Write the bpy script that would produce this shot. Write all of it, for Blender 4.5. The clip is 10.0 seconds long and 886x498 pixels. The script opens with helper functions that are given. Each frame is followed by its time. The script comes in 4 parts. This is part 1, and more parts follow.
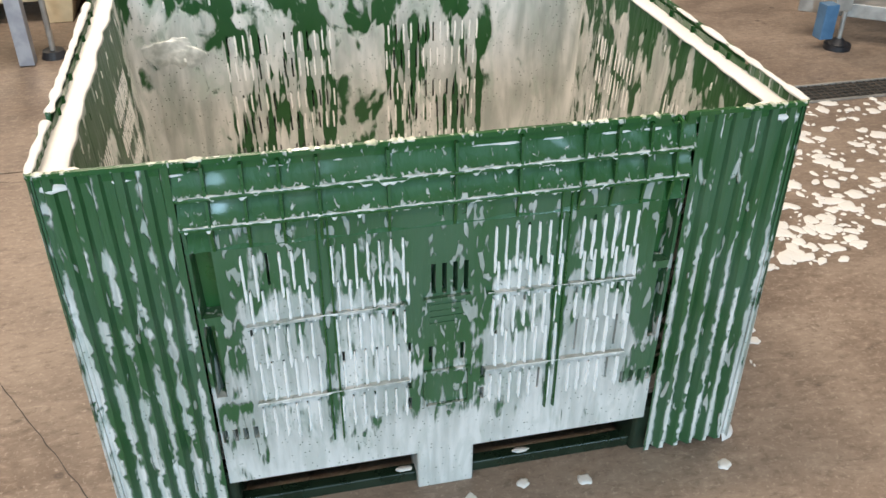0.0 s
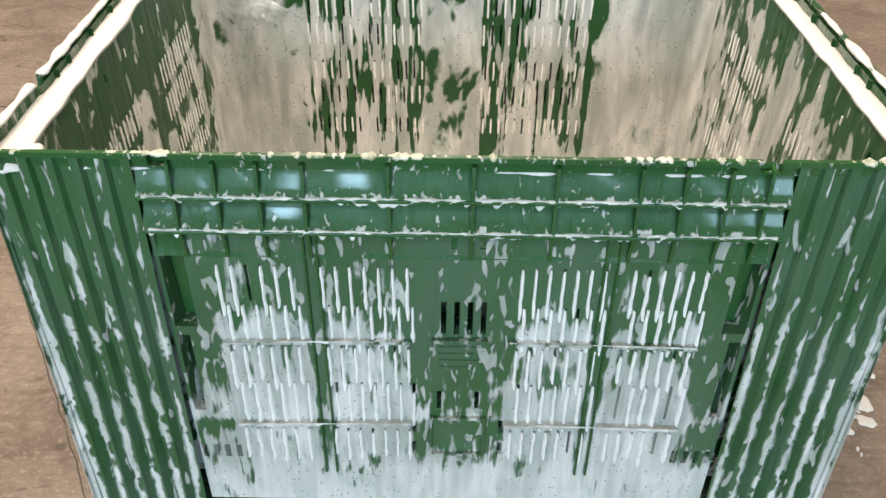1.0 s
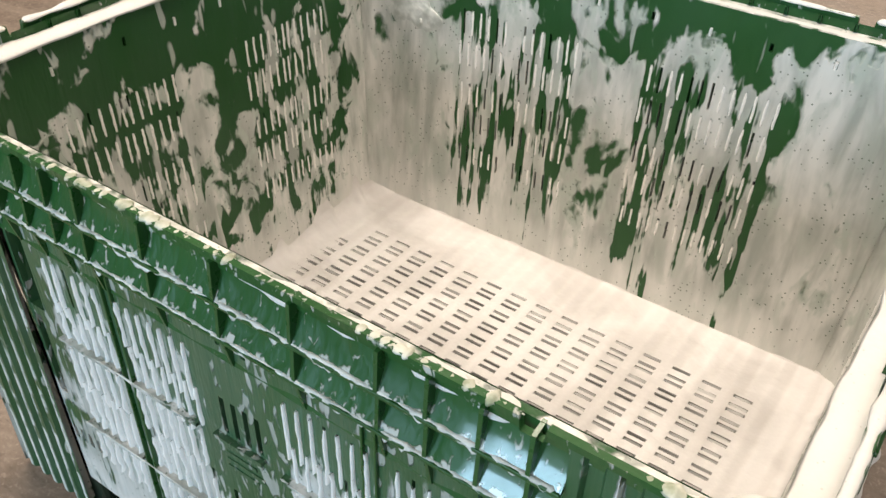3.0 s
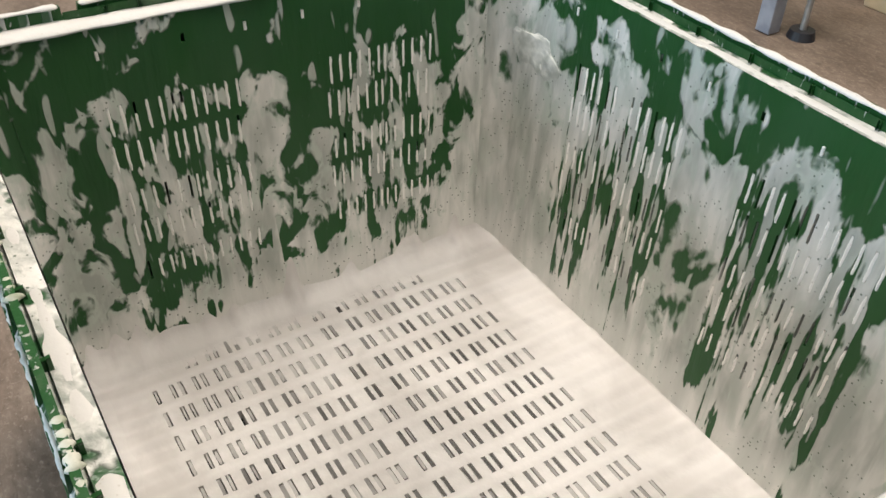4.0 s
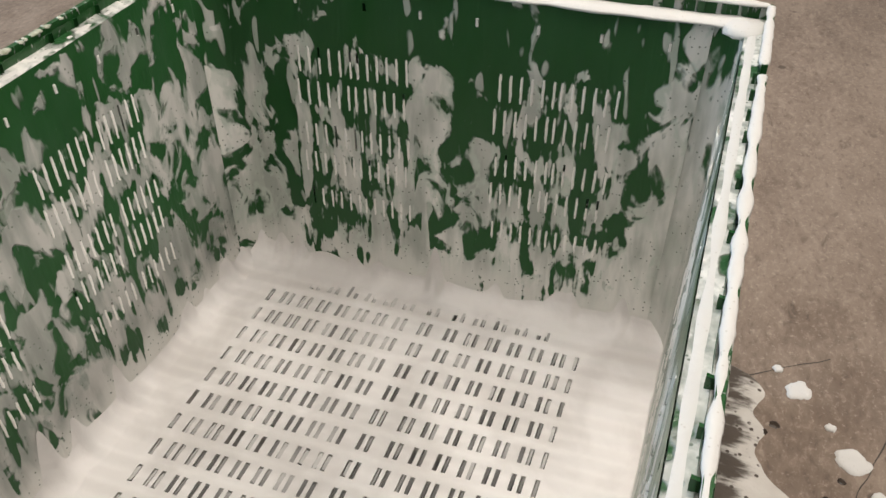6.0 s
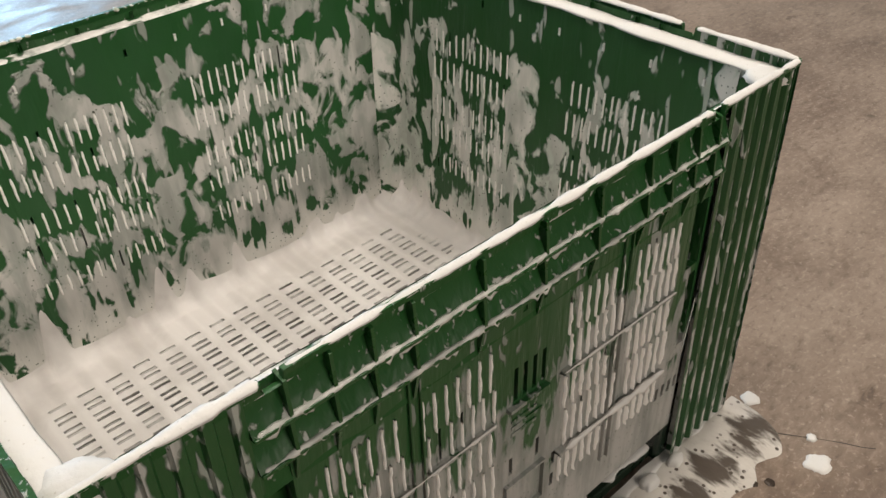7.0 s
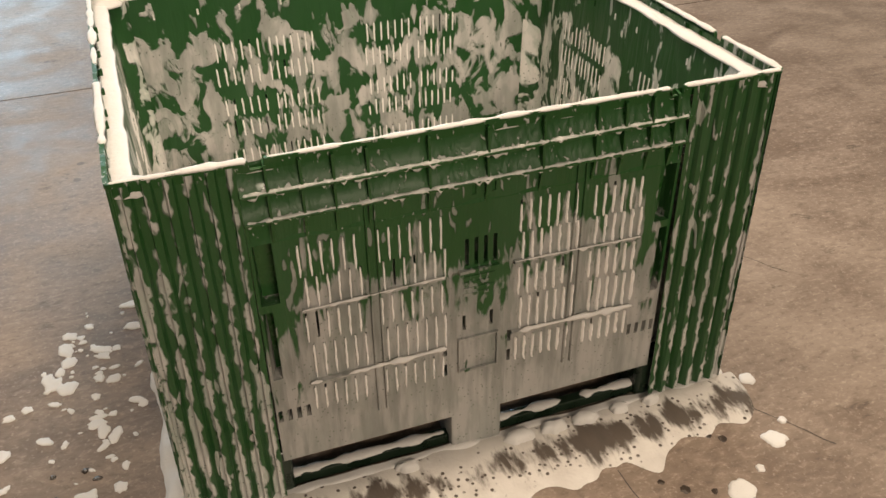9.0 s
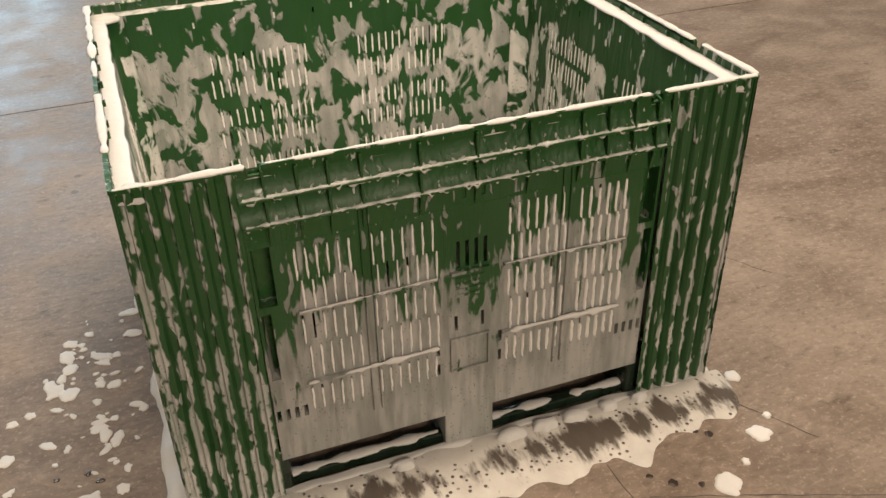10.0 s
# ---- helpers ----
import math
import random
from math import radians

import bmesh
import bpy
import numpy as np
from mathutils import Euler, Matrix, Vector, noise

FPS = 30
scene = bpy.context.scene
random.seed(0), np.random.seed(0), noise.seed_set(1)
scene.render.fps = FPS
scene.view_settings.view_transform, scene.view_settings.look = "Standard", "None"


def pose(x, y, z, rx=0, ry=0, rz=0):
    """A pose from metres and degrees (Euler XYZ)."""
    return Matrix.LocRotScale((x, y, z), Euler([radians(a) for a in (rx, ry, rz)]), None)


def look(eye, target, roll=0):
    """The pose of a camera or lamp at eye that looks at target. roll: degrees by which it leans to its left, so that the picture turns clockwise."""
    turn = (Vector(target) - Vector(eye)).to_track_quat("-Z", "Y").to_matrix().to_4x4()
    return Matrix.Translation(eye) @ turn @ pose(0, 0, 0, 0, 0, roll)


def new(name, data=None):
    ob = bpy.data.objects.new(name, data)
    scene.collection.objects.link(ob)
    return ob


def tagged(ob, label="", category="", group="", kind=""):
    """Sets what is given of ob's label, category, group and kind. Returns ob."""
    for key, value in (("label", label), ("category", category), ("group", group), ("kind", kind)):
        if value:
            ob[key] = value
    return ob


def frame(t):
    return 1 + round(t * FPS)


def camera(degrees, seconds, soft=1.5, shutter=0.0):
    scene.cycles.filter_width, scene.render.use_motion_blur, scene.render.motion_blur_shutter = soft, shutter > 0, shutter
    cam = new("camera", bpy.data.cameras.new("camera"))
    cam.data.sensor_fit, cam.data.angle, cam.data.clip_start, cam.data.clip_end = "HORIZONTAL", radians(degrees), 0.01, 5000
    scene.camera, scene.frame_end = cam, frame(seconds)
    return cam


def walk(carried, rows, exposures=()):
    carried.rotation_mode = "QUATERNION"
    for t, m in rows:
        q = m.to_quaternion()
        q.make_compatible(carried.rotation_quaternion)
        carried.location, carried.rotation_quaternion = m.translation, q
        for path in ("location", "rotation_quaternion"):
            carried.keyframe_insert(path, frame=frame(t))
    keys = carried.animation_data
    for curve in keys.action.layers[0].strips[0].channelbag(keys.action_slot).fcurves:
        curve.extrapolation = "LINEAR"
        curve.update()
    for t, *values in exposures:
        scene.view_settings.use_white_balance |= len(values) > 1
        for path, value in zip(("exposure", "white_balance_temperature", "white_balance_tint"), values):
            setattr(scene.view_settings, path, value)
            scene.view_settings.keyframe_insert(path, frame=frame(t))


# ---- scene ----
cam = camera(52.6, 10.0)
PATH = [
    (0, (-0.274, -1.688, 1.345), (0.092, -0.048, 0.26), 0.1),
    (0.5, (-0.152, -1.557, 1.329), (0.061, 0.065, 0.179), 1.0),
    (1, (-0.022, -1.444, 1.312), (-0.027, 0.171, 0.132), 0.7),
    (1.5, (0.159, -1.41, 1.303), (-0.046, 0.17, 0.094), 0.9),
    (2, (0.378, -1.354, 1.296), (-0.02, 0.186, 0.083), 1.8),
    (2.5, (0.505, -1.151, 1.287), (-0.118, 0.315, 0.077), 2.4),
    (2.7, (0.526, -1.066, 1.288), (-0.206, 0.345, 0.074), 2.1),
    (3.8, (0.734, -0.589, 1.307), (-0.515, 0.388, 0.088), 2.2),
    (4, (0.737, -0.502, 1.291), (-0.588, 0.359, 0.066), 2.2),
    (4.5, (0.729, -0.287, 1.275), (-0.752, 0.228, 0.034), 1.2),
    (5, (0.764, -0.069, 1.28), (-0.792, 0.104, 0.035), 0.8),
    (5.5, (0.811, 0.198, 1.292), (-0.748, -0.003, 0.055), -0.4),
    (5.7, (0.798, 0.29, 1.287), (-0.743, -0.041, 0.056), -0.8),
    (6.8, (0.685, 0.964, 1.338), (-0.507, -0.113, 0.148), -1.2),
    (7, (0.663, 1.069, 1.348), (-0.417, -0.135, 0.171), -2.1),
    (7.5, (0.572, 1.289, 1.326), (-0.281, -0.109, 0.178), -1.8),
    (8, (0.523, 1.493, 1.352), (-0.152, -0.015, 0.226), -1.3),
    (8.5, (0.493, 1.654, 1.381), (-0.09, 0.103, 0.261), -0.8),
    (9, (0.513, 1.758, 1.402), (-0.039, 0.183, 0.3), -1.0),
    (9.5, (0.533, 1.807, 1.414), (-0.029, 0.225, 0.327), -1.1),
    (10, (0.53, 1.812, 1.418), (-0.042, 0.229, 0.338), -1.4),
]
EXPOSURES = [(0.0, 0.15, 6800.0, 10.0), (1.5, 0.24, 6900.0, 10.0), (2.7, 0.07, 6850.0, 10.0), (3.8, -0.16, 6350.0, 8.0), (5.7, -0.29, 6150.0, 8.0), (6.9, -0.36, 6300.0, 8.0), (7.5, -0.08, 7150.0, 12.0), (10.0, -0.16, 7400.0, 12.0)]
walk(cam, [(t, look(eye, target, roll)) for t, eye, target, roll in PATH], EXPOSURES)


# ---- light ----
def area(name, m, sx, sy, watts, colour):
    d = bpy.data.lights.new(name, "AREA")
    d.shape, d.size, d.size_y, d.energy, d.color = "RECTANGLE", sx, sy, watts, colour
    ob = new(name, d)
    ob.matrix_world = m
    return ob


WARM, COOL = (1.0, 0.88, 0.76), (0.46, 0.74, 1.0)
for lx, ly, w in ((-1.3, 0.35, 180), (1.2, 0.1, 84), (-2.5, -4.2, 150), (2.6, -4.2, 70)):
    area("unseen_hall_light", pose(lx, ly, 5.0, 0, 0, 0), 2.2, 0.7, w, WARM)
# unseen fill light, added and aimed to brighten the box's +y side
area("unseen_hall_light", look((-0.8, 7.6, 4.2), (0, 0, 0.6)), 3.0, 1.2, 320, WARM)
area("doorway_daylight", look((2.4, -8.9, 2.0), (2.0, 0, 1.6)), 2.6, 3.8, 285, COOL)
area("doorway_daylight", look((-2.2, -8.9, 2.0), (-1.7, 0, 1.6)), 1.6, 3.8, 445, COOL)

world = bpy.data.worlds.new("hall_air")
world.use_nodes = True
world.node_tree.nodes["Background"].inputs[0].default_value = (0.9, 0.85, 0.8, 1)
world.node_tree.nodes["Background"].inputs[1].default_value = 0.02
scene.world = world


# ---- materials ----
class Net:
    """A small builder for node materials."""

    def __init__(self, name):
        self.mat = bpy.data.materials.new(name)
        self.mat.use_nodes = True
        self.tree = self.mat.node_tree
        self.bsdf = self.tree.nodes["Principled BSDF"]
        self.out = self.tree.nodes["Material Output"]
        self.pos = self.add("ShaderNodeTexCoord").outputs["Object"]

    def add(self, kind):
        return self.tree.nodes.new(kind)

    def link(self, a, b):
        self.tree.links.new(a, b)

    def put(self, socket, v):
        if isinstance(v, (int, float, tuple)):
            socket.default_value = v
        else:
            self.link(v, socket)

    def math(self, op, a, b=0.0, c=0.0, clamp=False):
        n = self.add("ShaderNodeMath")
        n.operation, n.use_clamp = op, clamp
        for i, v in enumerate((a, b, c)):
            self.put(n.inputs[i], v)
        return n.outputs[0]

    def xyz(self, axis):
        n = self.add("ShaderNodeSeparateXYZ")
        self.link(self.pos, n.inputs[0])
        return n.outputs[axis]

    def noise(self, scale, stretch=(1, 1, 1), detail=3.0, shift=(0, 0, 0), warp=0.0, rough=0.5):
        m = self.add("ShaderNodeMapping")
        m.inputs["Scale"].default_value = stretch
        m.inputs["Location"].default_value = shift
        self.link(self.pos, m.inputs["Vector"])
        n = self.add("ShaderNodeTexNoise")
        self.link(m.outputs[0], n.inputs["Vector"])
        for key, v in (("Scale", scale), ("Detail", detail), ("Distortion", warp), ("Roughness", rough)):
            n.inputs[key].default_value = v
        return n.outputs[0]

    def cells(self, scale, stretch=(1, 1, 1), feature="F1"):
        m = self.add("ShaderNodeMapping")
        m.inputs["Scale"].default_value = stretch
        self.link(self.pos, m.inputs["Vector"])
        n = self.add("ShaderNodeTexVoronoi")
        n.feature = feature
        self.link(m.outputs[0], n.inputs["Vector"])
        n.inputs["Scale"].default_value = scale
        return n.outputs["Distance"]

    def span(self, v, a, b, c=0.0, d=1.0, smooth=True):
        n = self.add("ShaderNodeMapRange")
        n.interpolation_type = "SMOOTHSTEP" if smooth else "LINEAR"
        for i, x in enumerate((v, a, b, c, d)):
            self.put(n.inputs[i], x)
        return n.outputs[0]

    def mix(self, f, a, b):
        n = self.add("ShaderNodeMix")
        n.data_type = "RGBA"
        self.put(n.inputs[0], f)
        for s, v in ((n.inputs[6], a), (n.inputs[7], b)):
            self.put(s, (*v, 1) if isinstance(v, tuple) else v)
        return n.outputs[2]

    def bump(self, h, strength=0.4, dist=0.01):
        n = self.add("ShaderNodeBump")
        n.inputs["Strength"].default_value, n.inputs["Distance"].default_value = strength, dist
        self.link(h, n.inputs["Height"])
        self.link(n.outputs[0], self.bsdf.inputs["Normal"])

    def set(self, colour=None, rough=None, metal=0.0):
        if colour is not None:
            self.put(self.bsdf.inputs["Base Color"], (*colour, 1) if isinstance(colour, tuple) else colour)
        if rough is not None:
            self.put(self.bsdf.inputs["Roughness"], rough)
        self.bsdf.inputs["Metallic"].default_value = metal
        return self.mat


FOAM, FILM = (0.80, 0.78, 0.74), (0.34, 0.37, 0.33)
DARK_GREEN, PALE_GREEN = (0.011, 0.062, 0.013), (0.021, 0.096, 0.022)


def foamy_plastic(name, cover, streak=26.0, tall=0.16, blob=9.0, mixed=0.6, shift=0.0, stripe=None, fields=None, soft=0.020, film=0.035, speck=0.0, pale=1.0, fleck=34.0, gain=1.0, edge=0.0, gloss=0.40, veiled=0.30, low=0.75, cool_sheen=0.02, ribbed=True, inside=None):
    """Green plastic under running soap foam. cover: pairs of height and foam cover, straight between them."""
    n = Net(name)
    z = n.xyz(2)
    s = n.noise(streak, (1, 1, tall), 2.0, (shift, shift, shift), 0.25)
    b = n.noise(blob, (1, 1, 0.70 if inside else 0.55), 3.0, (shift + 5, 3, shift), 0.6)
    v = n.math("ADD", n.math("MULTIPLY", s, mixed), n.math("MULTIPLY", b, 1 - mixed))
    v = n.math("ADD", n.math("MULTIPLY", n.math("SUBTRACT", v, 0.5), gain), 0.5)
    for (z0, c0), (z1, c1) in zip(cover, cover[1:]):
        v = n.math("ADD", v, n.span(z, z0, z1, 0.0, c1 - c0, False))
    v = n.math("ADD", v, cover[0][1])
    if stripe:
        # foam runs down each groove as a chain of beads, pinched between them
        pitch, at_x, at_y, wide = stripe
        x, y = n.math("ABSOLUTE", n.xyz(0)), n.math("ABSOLUTE", n.xyz(1))
        end = n.math("GREATER_THAN", x, 0.5915)
        g = n.math("ADD", n.math("MULTIPLY", n.math("SUBTRACT", y, at_y), end), n.math("MULTIPLY", n.math("SUBTRACT", x, at_x), n.math("SUBTRACT", 1.0, end)))
        g = n.math("MULTIPLY", g, 1 / pitch)
        number = n.math("ROUND", g)
        sway = n.math("MULTIPLY", n.math("SUBTRACT", n.noise(24, (1, 1, 0.8), 1.0, (shift, 1, 5)), 0.5), 0.0045)
        away = n.math("ABSOLUTE", n.math("ADD", n.math("MULTIPLY", n.math("SUBTRACT", g, number), pitch), sway))
        spot = n.add("ShaderNodeCombineXYZ")
        n.put(spot.inputs[0], n.math("ADD", n.math("MULTIPLY", number, 5.3), n.math("MULTIPLY", n.math("SIGN", n.xyz(0)), 31.7)))
        n.put(spot.inputs[1], n.math("ADD", n.math("MULTIPLY", end, 17.0), shift))
        n.put(spot.inputs[2], n.math("MULTIPLY", z, 15.0))
        chain = n.add("ShaderNodeTexNoise")
        n.link(spot.outputs[0], chain.inputs["Vector"])
        chain.inputs["Scale"].default_value, chain.inputs["Detail"].default_value = 1.0, 1.5
        pinch = n.math("ABSOLUTE", n.math("SINE", n.math("ADD", n.math("MULTIPLY", z, 62.0), n.math("MULTIPLY", chain.outputs[0], 14.0))))
        fill = n.math("ADD", n.math("ADD", n.math("MULTIPLY", n.math("SUBTRACT", chain.outputs[0], 0.5), 2.2), n.math("MULTIPLY", pinch, 0.28)), n.math("MULTIPLY", n.math("SUBTRACT", v, 0.5), 3.2))
        half = n.span(fill, -0.30, 0.55, -0.004, wide, False)
        v = n.math("ADD", 0.5, n.math("MULTIPLY", n.math("SUBTRACT", half, away), 11.0))
    if inside:
        # tongues of foam standing up from the bottom, ragged columns in the slot fields, bare plastic between
        axis, tongue, columns, bays, ends = inside
        at = n.noise(21, (1, 1, 0.02), 2.0, (shift, 2, 7), 0.0)
        reach = n.math("ADD", 0.105, n.math("MULTIPLY", n.span(at, 0.46, 0.74), tongue))
        v = n.math("ADD", v, n.span(n.math("SUBTRACT", reach, z), -0.03, 0.05, 0.0, 0.34))
        field = None
        for lo, hi in bays:
            w = n.math("MULTIPLY", n.span(n.xyz(axis), lo - 0.02, lo), n.span(n.xyz(axis), hi, hi + 0.02, 1.0, 0.0))
            field = w if field is None else n.math("MAXIMUM", field, w)
        field = n.math("MULTIPLY", field, n.span(z, 0.58, 0.63, 1.0, 0.0))
        col = n.noise(62, (1, 1, 0.05), 2.0, (3, shift, 2), 0.15)
        v = n.math("ADD", v, n.math("MULTIPLY", n.math("MULTIPLY", n.math("SUBTRACT", col, 0.5), columns), field))
        if ends:
            for lo, hi, more in ends:
                v = n.math("ADD", v, n.span(n.xyz(axis), lo, hi, 0.0, more) if lo < hi else n.span(n.xyz(axis), hi, lo, more, 0.0))
    if edge:
        v = n.math("ADD", v, n.math("MULTIPLY", n.span(n.math("ABSOLUTE", n.xyz(0)), 0.572, 0.596), edge))
    if fields:
        # more foam below the slot fields, less on the ribs, the middle and the edges
        x = n.math("ABSOLUTE", n.xyz(0))
        f = n.math("MULTIPLY", n.span(x, 0.062, 0.080), n.span(x, 0.335, 0.362, 1.0, 0.0))
        if ribbed:
            f = n.math("MULTIPLY", f, n.span(n.math("ABSOLUTE", n.math("SUBTRACT", x, 0.2005)), 0.010, 0.020))
        f = n.math("MULTIPLY", n.math("SUBTRACT", f, 0.5), n.span(z, 0.14, 0.24))
        v = n.math("ADD", v, n.math("MULTIPLY", f, fields))
    v = n.math("ADD", v, n.math("MULTIPLY", n.math("SUBTRACT", n.noise(85, (1, 1, 0.5), 2.0, (shift, 4, 4), 0.6), 0.5), 0.07))
    thick = n.span(v, 0.5 - soft, 0.5 + soft)
    if speck:
        k = n.noise(fleck, (1, 1, 0.32), 1.5, (shift, 8, 1), 0.3)
        thick = n.math("MAXIMUM", thick, n.span(k, 0.66 - speck, 0.70 - speck, 0.0, 0.8))
    thin = n.span(v, 0.5 - film, 0.5 - film + 2 * soft)
    body = n.span(n.math("ADD", n.math("MULTIPLY", n.noise(14, (1, 1, 0.45), 4.0, (1, 2, shift), 0.3), 0.5), n.math("MULTIPLY", n.noise(32 if inside else 60, (1, 1, 0.16 if inside else 0.12), 3.0, (3, 1, shift), 0.35 if inside else 0.2), 0.5)), 0.36, 0.62)
    pits = n.math("MAXIMUM", n.span(n.cells(95), 0.11, 0.19), n.span(n.noise(12, (1, 1, 1), 2.0, (2, 2, shift)), 0.40, 0.48, 1.0, 0.0))
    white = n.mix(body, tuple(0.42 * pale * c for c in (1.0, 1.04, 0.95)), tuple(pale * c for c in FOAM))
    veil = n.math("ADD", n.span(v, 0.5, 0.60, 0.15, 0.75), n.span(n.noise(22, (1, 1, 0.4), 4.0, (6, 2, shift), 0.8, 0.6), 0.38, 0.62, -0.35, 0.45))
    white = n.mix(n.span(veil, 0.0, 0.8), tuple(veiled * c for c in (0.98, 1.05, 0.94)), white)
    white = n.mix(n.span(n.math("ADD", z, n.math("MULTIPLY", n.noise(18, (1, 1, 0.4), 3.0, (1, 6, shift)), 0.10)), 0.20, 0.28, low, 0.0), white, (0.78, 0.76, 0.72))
    white = n.mix(pits, (0.15, 0.18, 0.14), white)
    base = n.mix(n.noise(5.0, (1, 1, 1), 4.0), DARK_GREEN, PALE_GREEN)
    # cool daylight sheen mixed into the green itself, stronger for the doorway side
    base = n.mix(n.span(n.noise(11, (1, 1, 0.4), 4.0, (9, 9, shift), 0.5), 0.30, 0.70, cool_sheen * 0.5, cool_sheen * 1.6), base, (0.36, 0.42, 0.44))
    wet = n.mix(n.math("MULTIPLY", thin, 0.50), base, FILM)
    colour = n.mix(thick, wet, white)
    n.bump(n.math("ADD", thick, n.math("MULTIPLY", body, 0.4)), 0.7, 0.006)
    n.bsdf.inputs["Specular IOR Level"].default_value = gloss
    return n.set(colour, n.span(thick, 0, 1, 0.30, 0.55))


def green_plastic():
    n = Net("green_plastic")
    g = n.noise(40, detail=4.0)
    n.bump(g, 0.08, 0.002)
    return n.set(n.mix(n.noise(6.0), DARK_GREEN, PALE_GREEN), n.span(g, 0.3, 0.7, 0.22, 0.42))


def wet_band():
    """Glossy wet plastic; foam clings ragged above each ledge."""
    n = Net("wet_band")
    z = n.xyz(2)
    w = n.math("ADD", n.noise(26, (1, 1, 0.5), 2.0, (3, 1, 2), 0.3), n.math("MULTIPLY", n.noise(70, (1, 1, 0.4), 2.0, (1, 1, 2), 0.3), 0.5))
    near = n.math("MAXIMUM", n.math("MULTIPLY", n.span(z, 0.6995, 0.713, 1.0, 0.0, False), n.span(z, 0.697, 0.698)), n.math("MULTIPLY", n.span(z, 0.6485, 0.660, 1.0, 0.0, False), n.span(z, 0.6465, 0.6472)))
    near = n.math("MAXIMUM", near, n.span(z, 0.752, 0.757, 0.0, 0.3, False))
    rag = n.noise(110, (1, 1, 0.45), 3.0, (6, 8, 1), 0.4)
    k = n.span(n.math("ADD", rag, n.math("MULTIPLY", near, 0.17)), 0.63, 0.72)
    n.bump(n.math("ADD", n.math("MULTIPLY", w, 1.2), n.math("MULTIPLY", k, 0.5)), 0.6, 0.006)
    n.link(n.span(n.math("ADD", n.noise(7, (1, 1, 1.4), 3.0, (5, 2, 8), 0.3), n.math("ADD", n.span(n.xyz(0), -0.15, 0.20, -0.05, 0.05), n.span(n.xyz(1), 0.0, 0.1, 0.0, -0.2))), 0.49, 0.60, 0.02, 0.9), n.bsdf.inputs["Coat Weight"])
    n.bsdf.inputs["Specular IOR Level"].default_value = 0.28
    n.bsdf.inputs["Coat Roughness"].default_value = 0.11
    return n.set(n.mix(k, n.mix(n.noise(6.0), DARK_GREEN, PALE_GREEN), (0.46, 0.47, 0.43)), n.span(k, 0, 1, 0.44, 0.52))


def thick_foam(name="thick_foam", glow=0.0, lift=1.0):
    n = Net(name)
    g = n.noise(55, detail=4.0)
    big = n.noise(9, detail=3.0)
    pits = n.span(n.cells(110), 0.08, 0.15)
    n.bump(n.math("ADD", g, n.math("MULTIPLY", big, 1.5)), 0.35, 0.006)
    n.bsdf.inputs["Specular IOR Level"].default_value = 0.25
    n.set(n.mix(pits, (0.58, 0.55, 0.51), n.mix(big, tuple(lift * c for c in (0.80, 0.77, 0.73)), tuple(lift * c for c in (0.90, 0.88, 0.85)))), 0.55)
    if glow:
        t = n.add("ShaderNodeBsdfTranslucent")
        t.inputs[0].default_value = (0.97, 0.96, 0.93, 1)
        m = n.add("ShaderNodeMixShader")
        m.inputs[0].default_value = glow
        n.link(n.bsdf.outputs[0], m.inputs[1])
        n.link(t.outputs[0], m.inputs[2])
        n.link(m.outputs[0], n.out.inputs[0])
    return n.mat


def deck_foam():
    """Foam lying on the slotted bottom, in soft waves between the rows of slots."""
    n = Net("deck_foam")
    drift = n.noise(7, (1, 1, 1), 4.0, warp=0.4)
    fine = n.noise(70, detail=3.0)
    wave = n.math("COSINE", n.math("MULTIPLY", n.math("ADD", n.xyz(0), 0.0040), 2 * math.pi / 0.0585))
    c = n.mix(n.span(drift, 0.35, 0.62), (0.67, 0.635, 0.612), (0.82, 0.785, 0.765))
    h = n.math("ADD", n.math("ADD", n.math("MULTIPLY", drift, 1.2), n.math("MULTIPLY", fine, 0.2)), n.math("MULTIPLY", wave, -1.1))
    n.bump(h, 0.5, 0.010)
    n.bsdf.inputs["Specular IOR Level"].default_value = 0.2
    return n.set(c, 0.6)


def soap_film():
    """Soap film in a slot, from nearly white to nearly black, slot by slot."""
    n = Net("soap_film")
    r = n.add("ShaderNodeNewGeometry").outputs["Random Per Island"]
    drift = n.noise(5, (1, 1, 1), 3.0, (4, 4, 1))
    v = n.math("ADD", n.math("MULTIPLY", r, 0.7), n.math("MULTIPLY", n.math("SUBTRACT", drift, 0.42), 1.8))
    v = n.math("ADD", v, n.math("ADD", n.span(n.math("ABSOLUTE", n.xyz(0)), 0.28, 0.47, 0.0, 0.6), n.span(n.math("ABSOLUTE", n.xyz(1)), 0.20, 0.34, 0.0, 0.5)))
    return n.set(n.mix(n.span(v, 0.10, 1.05), (0.09, 0.085, 0.08), (0.54, 0.52, 0.50)), 0.45)


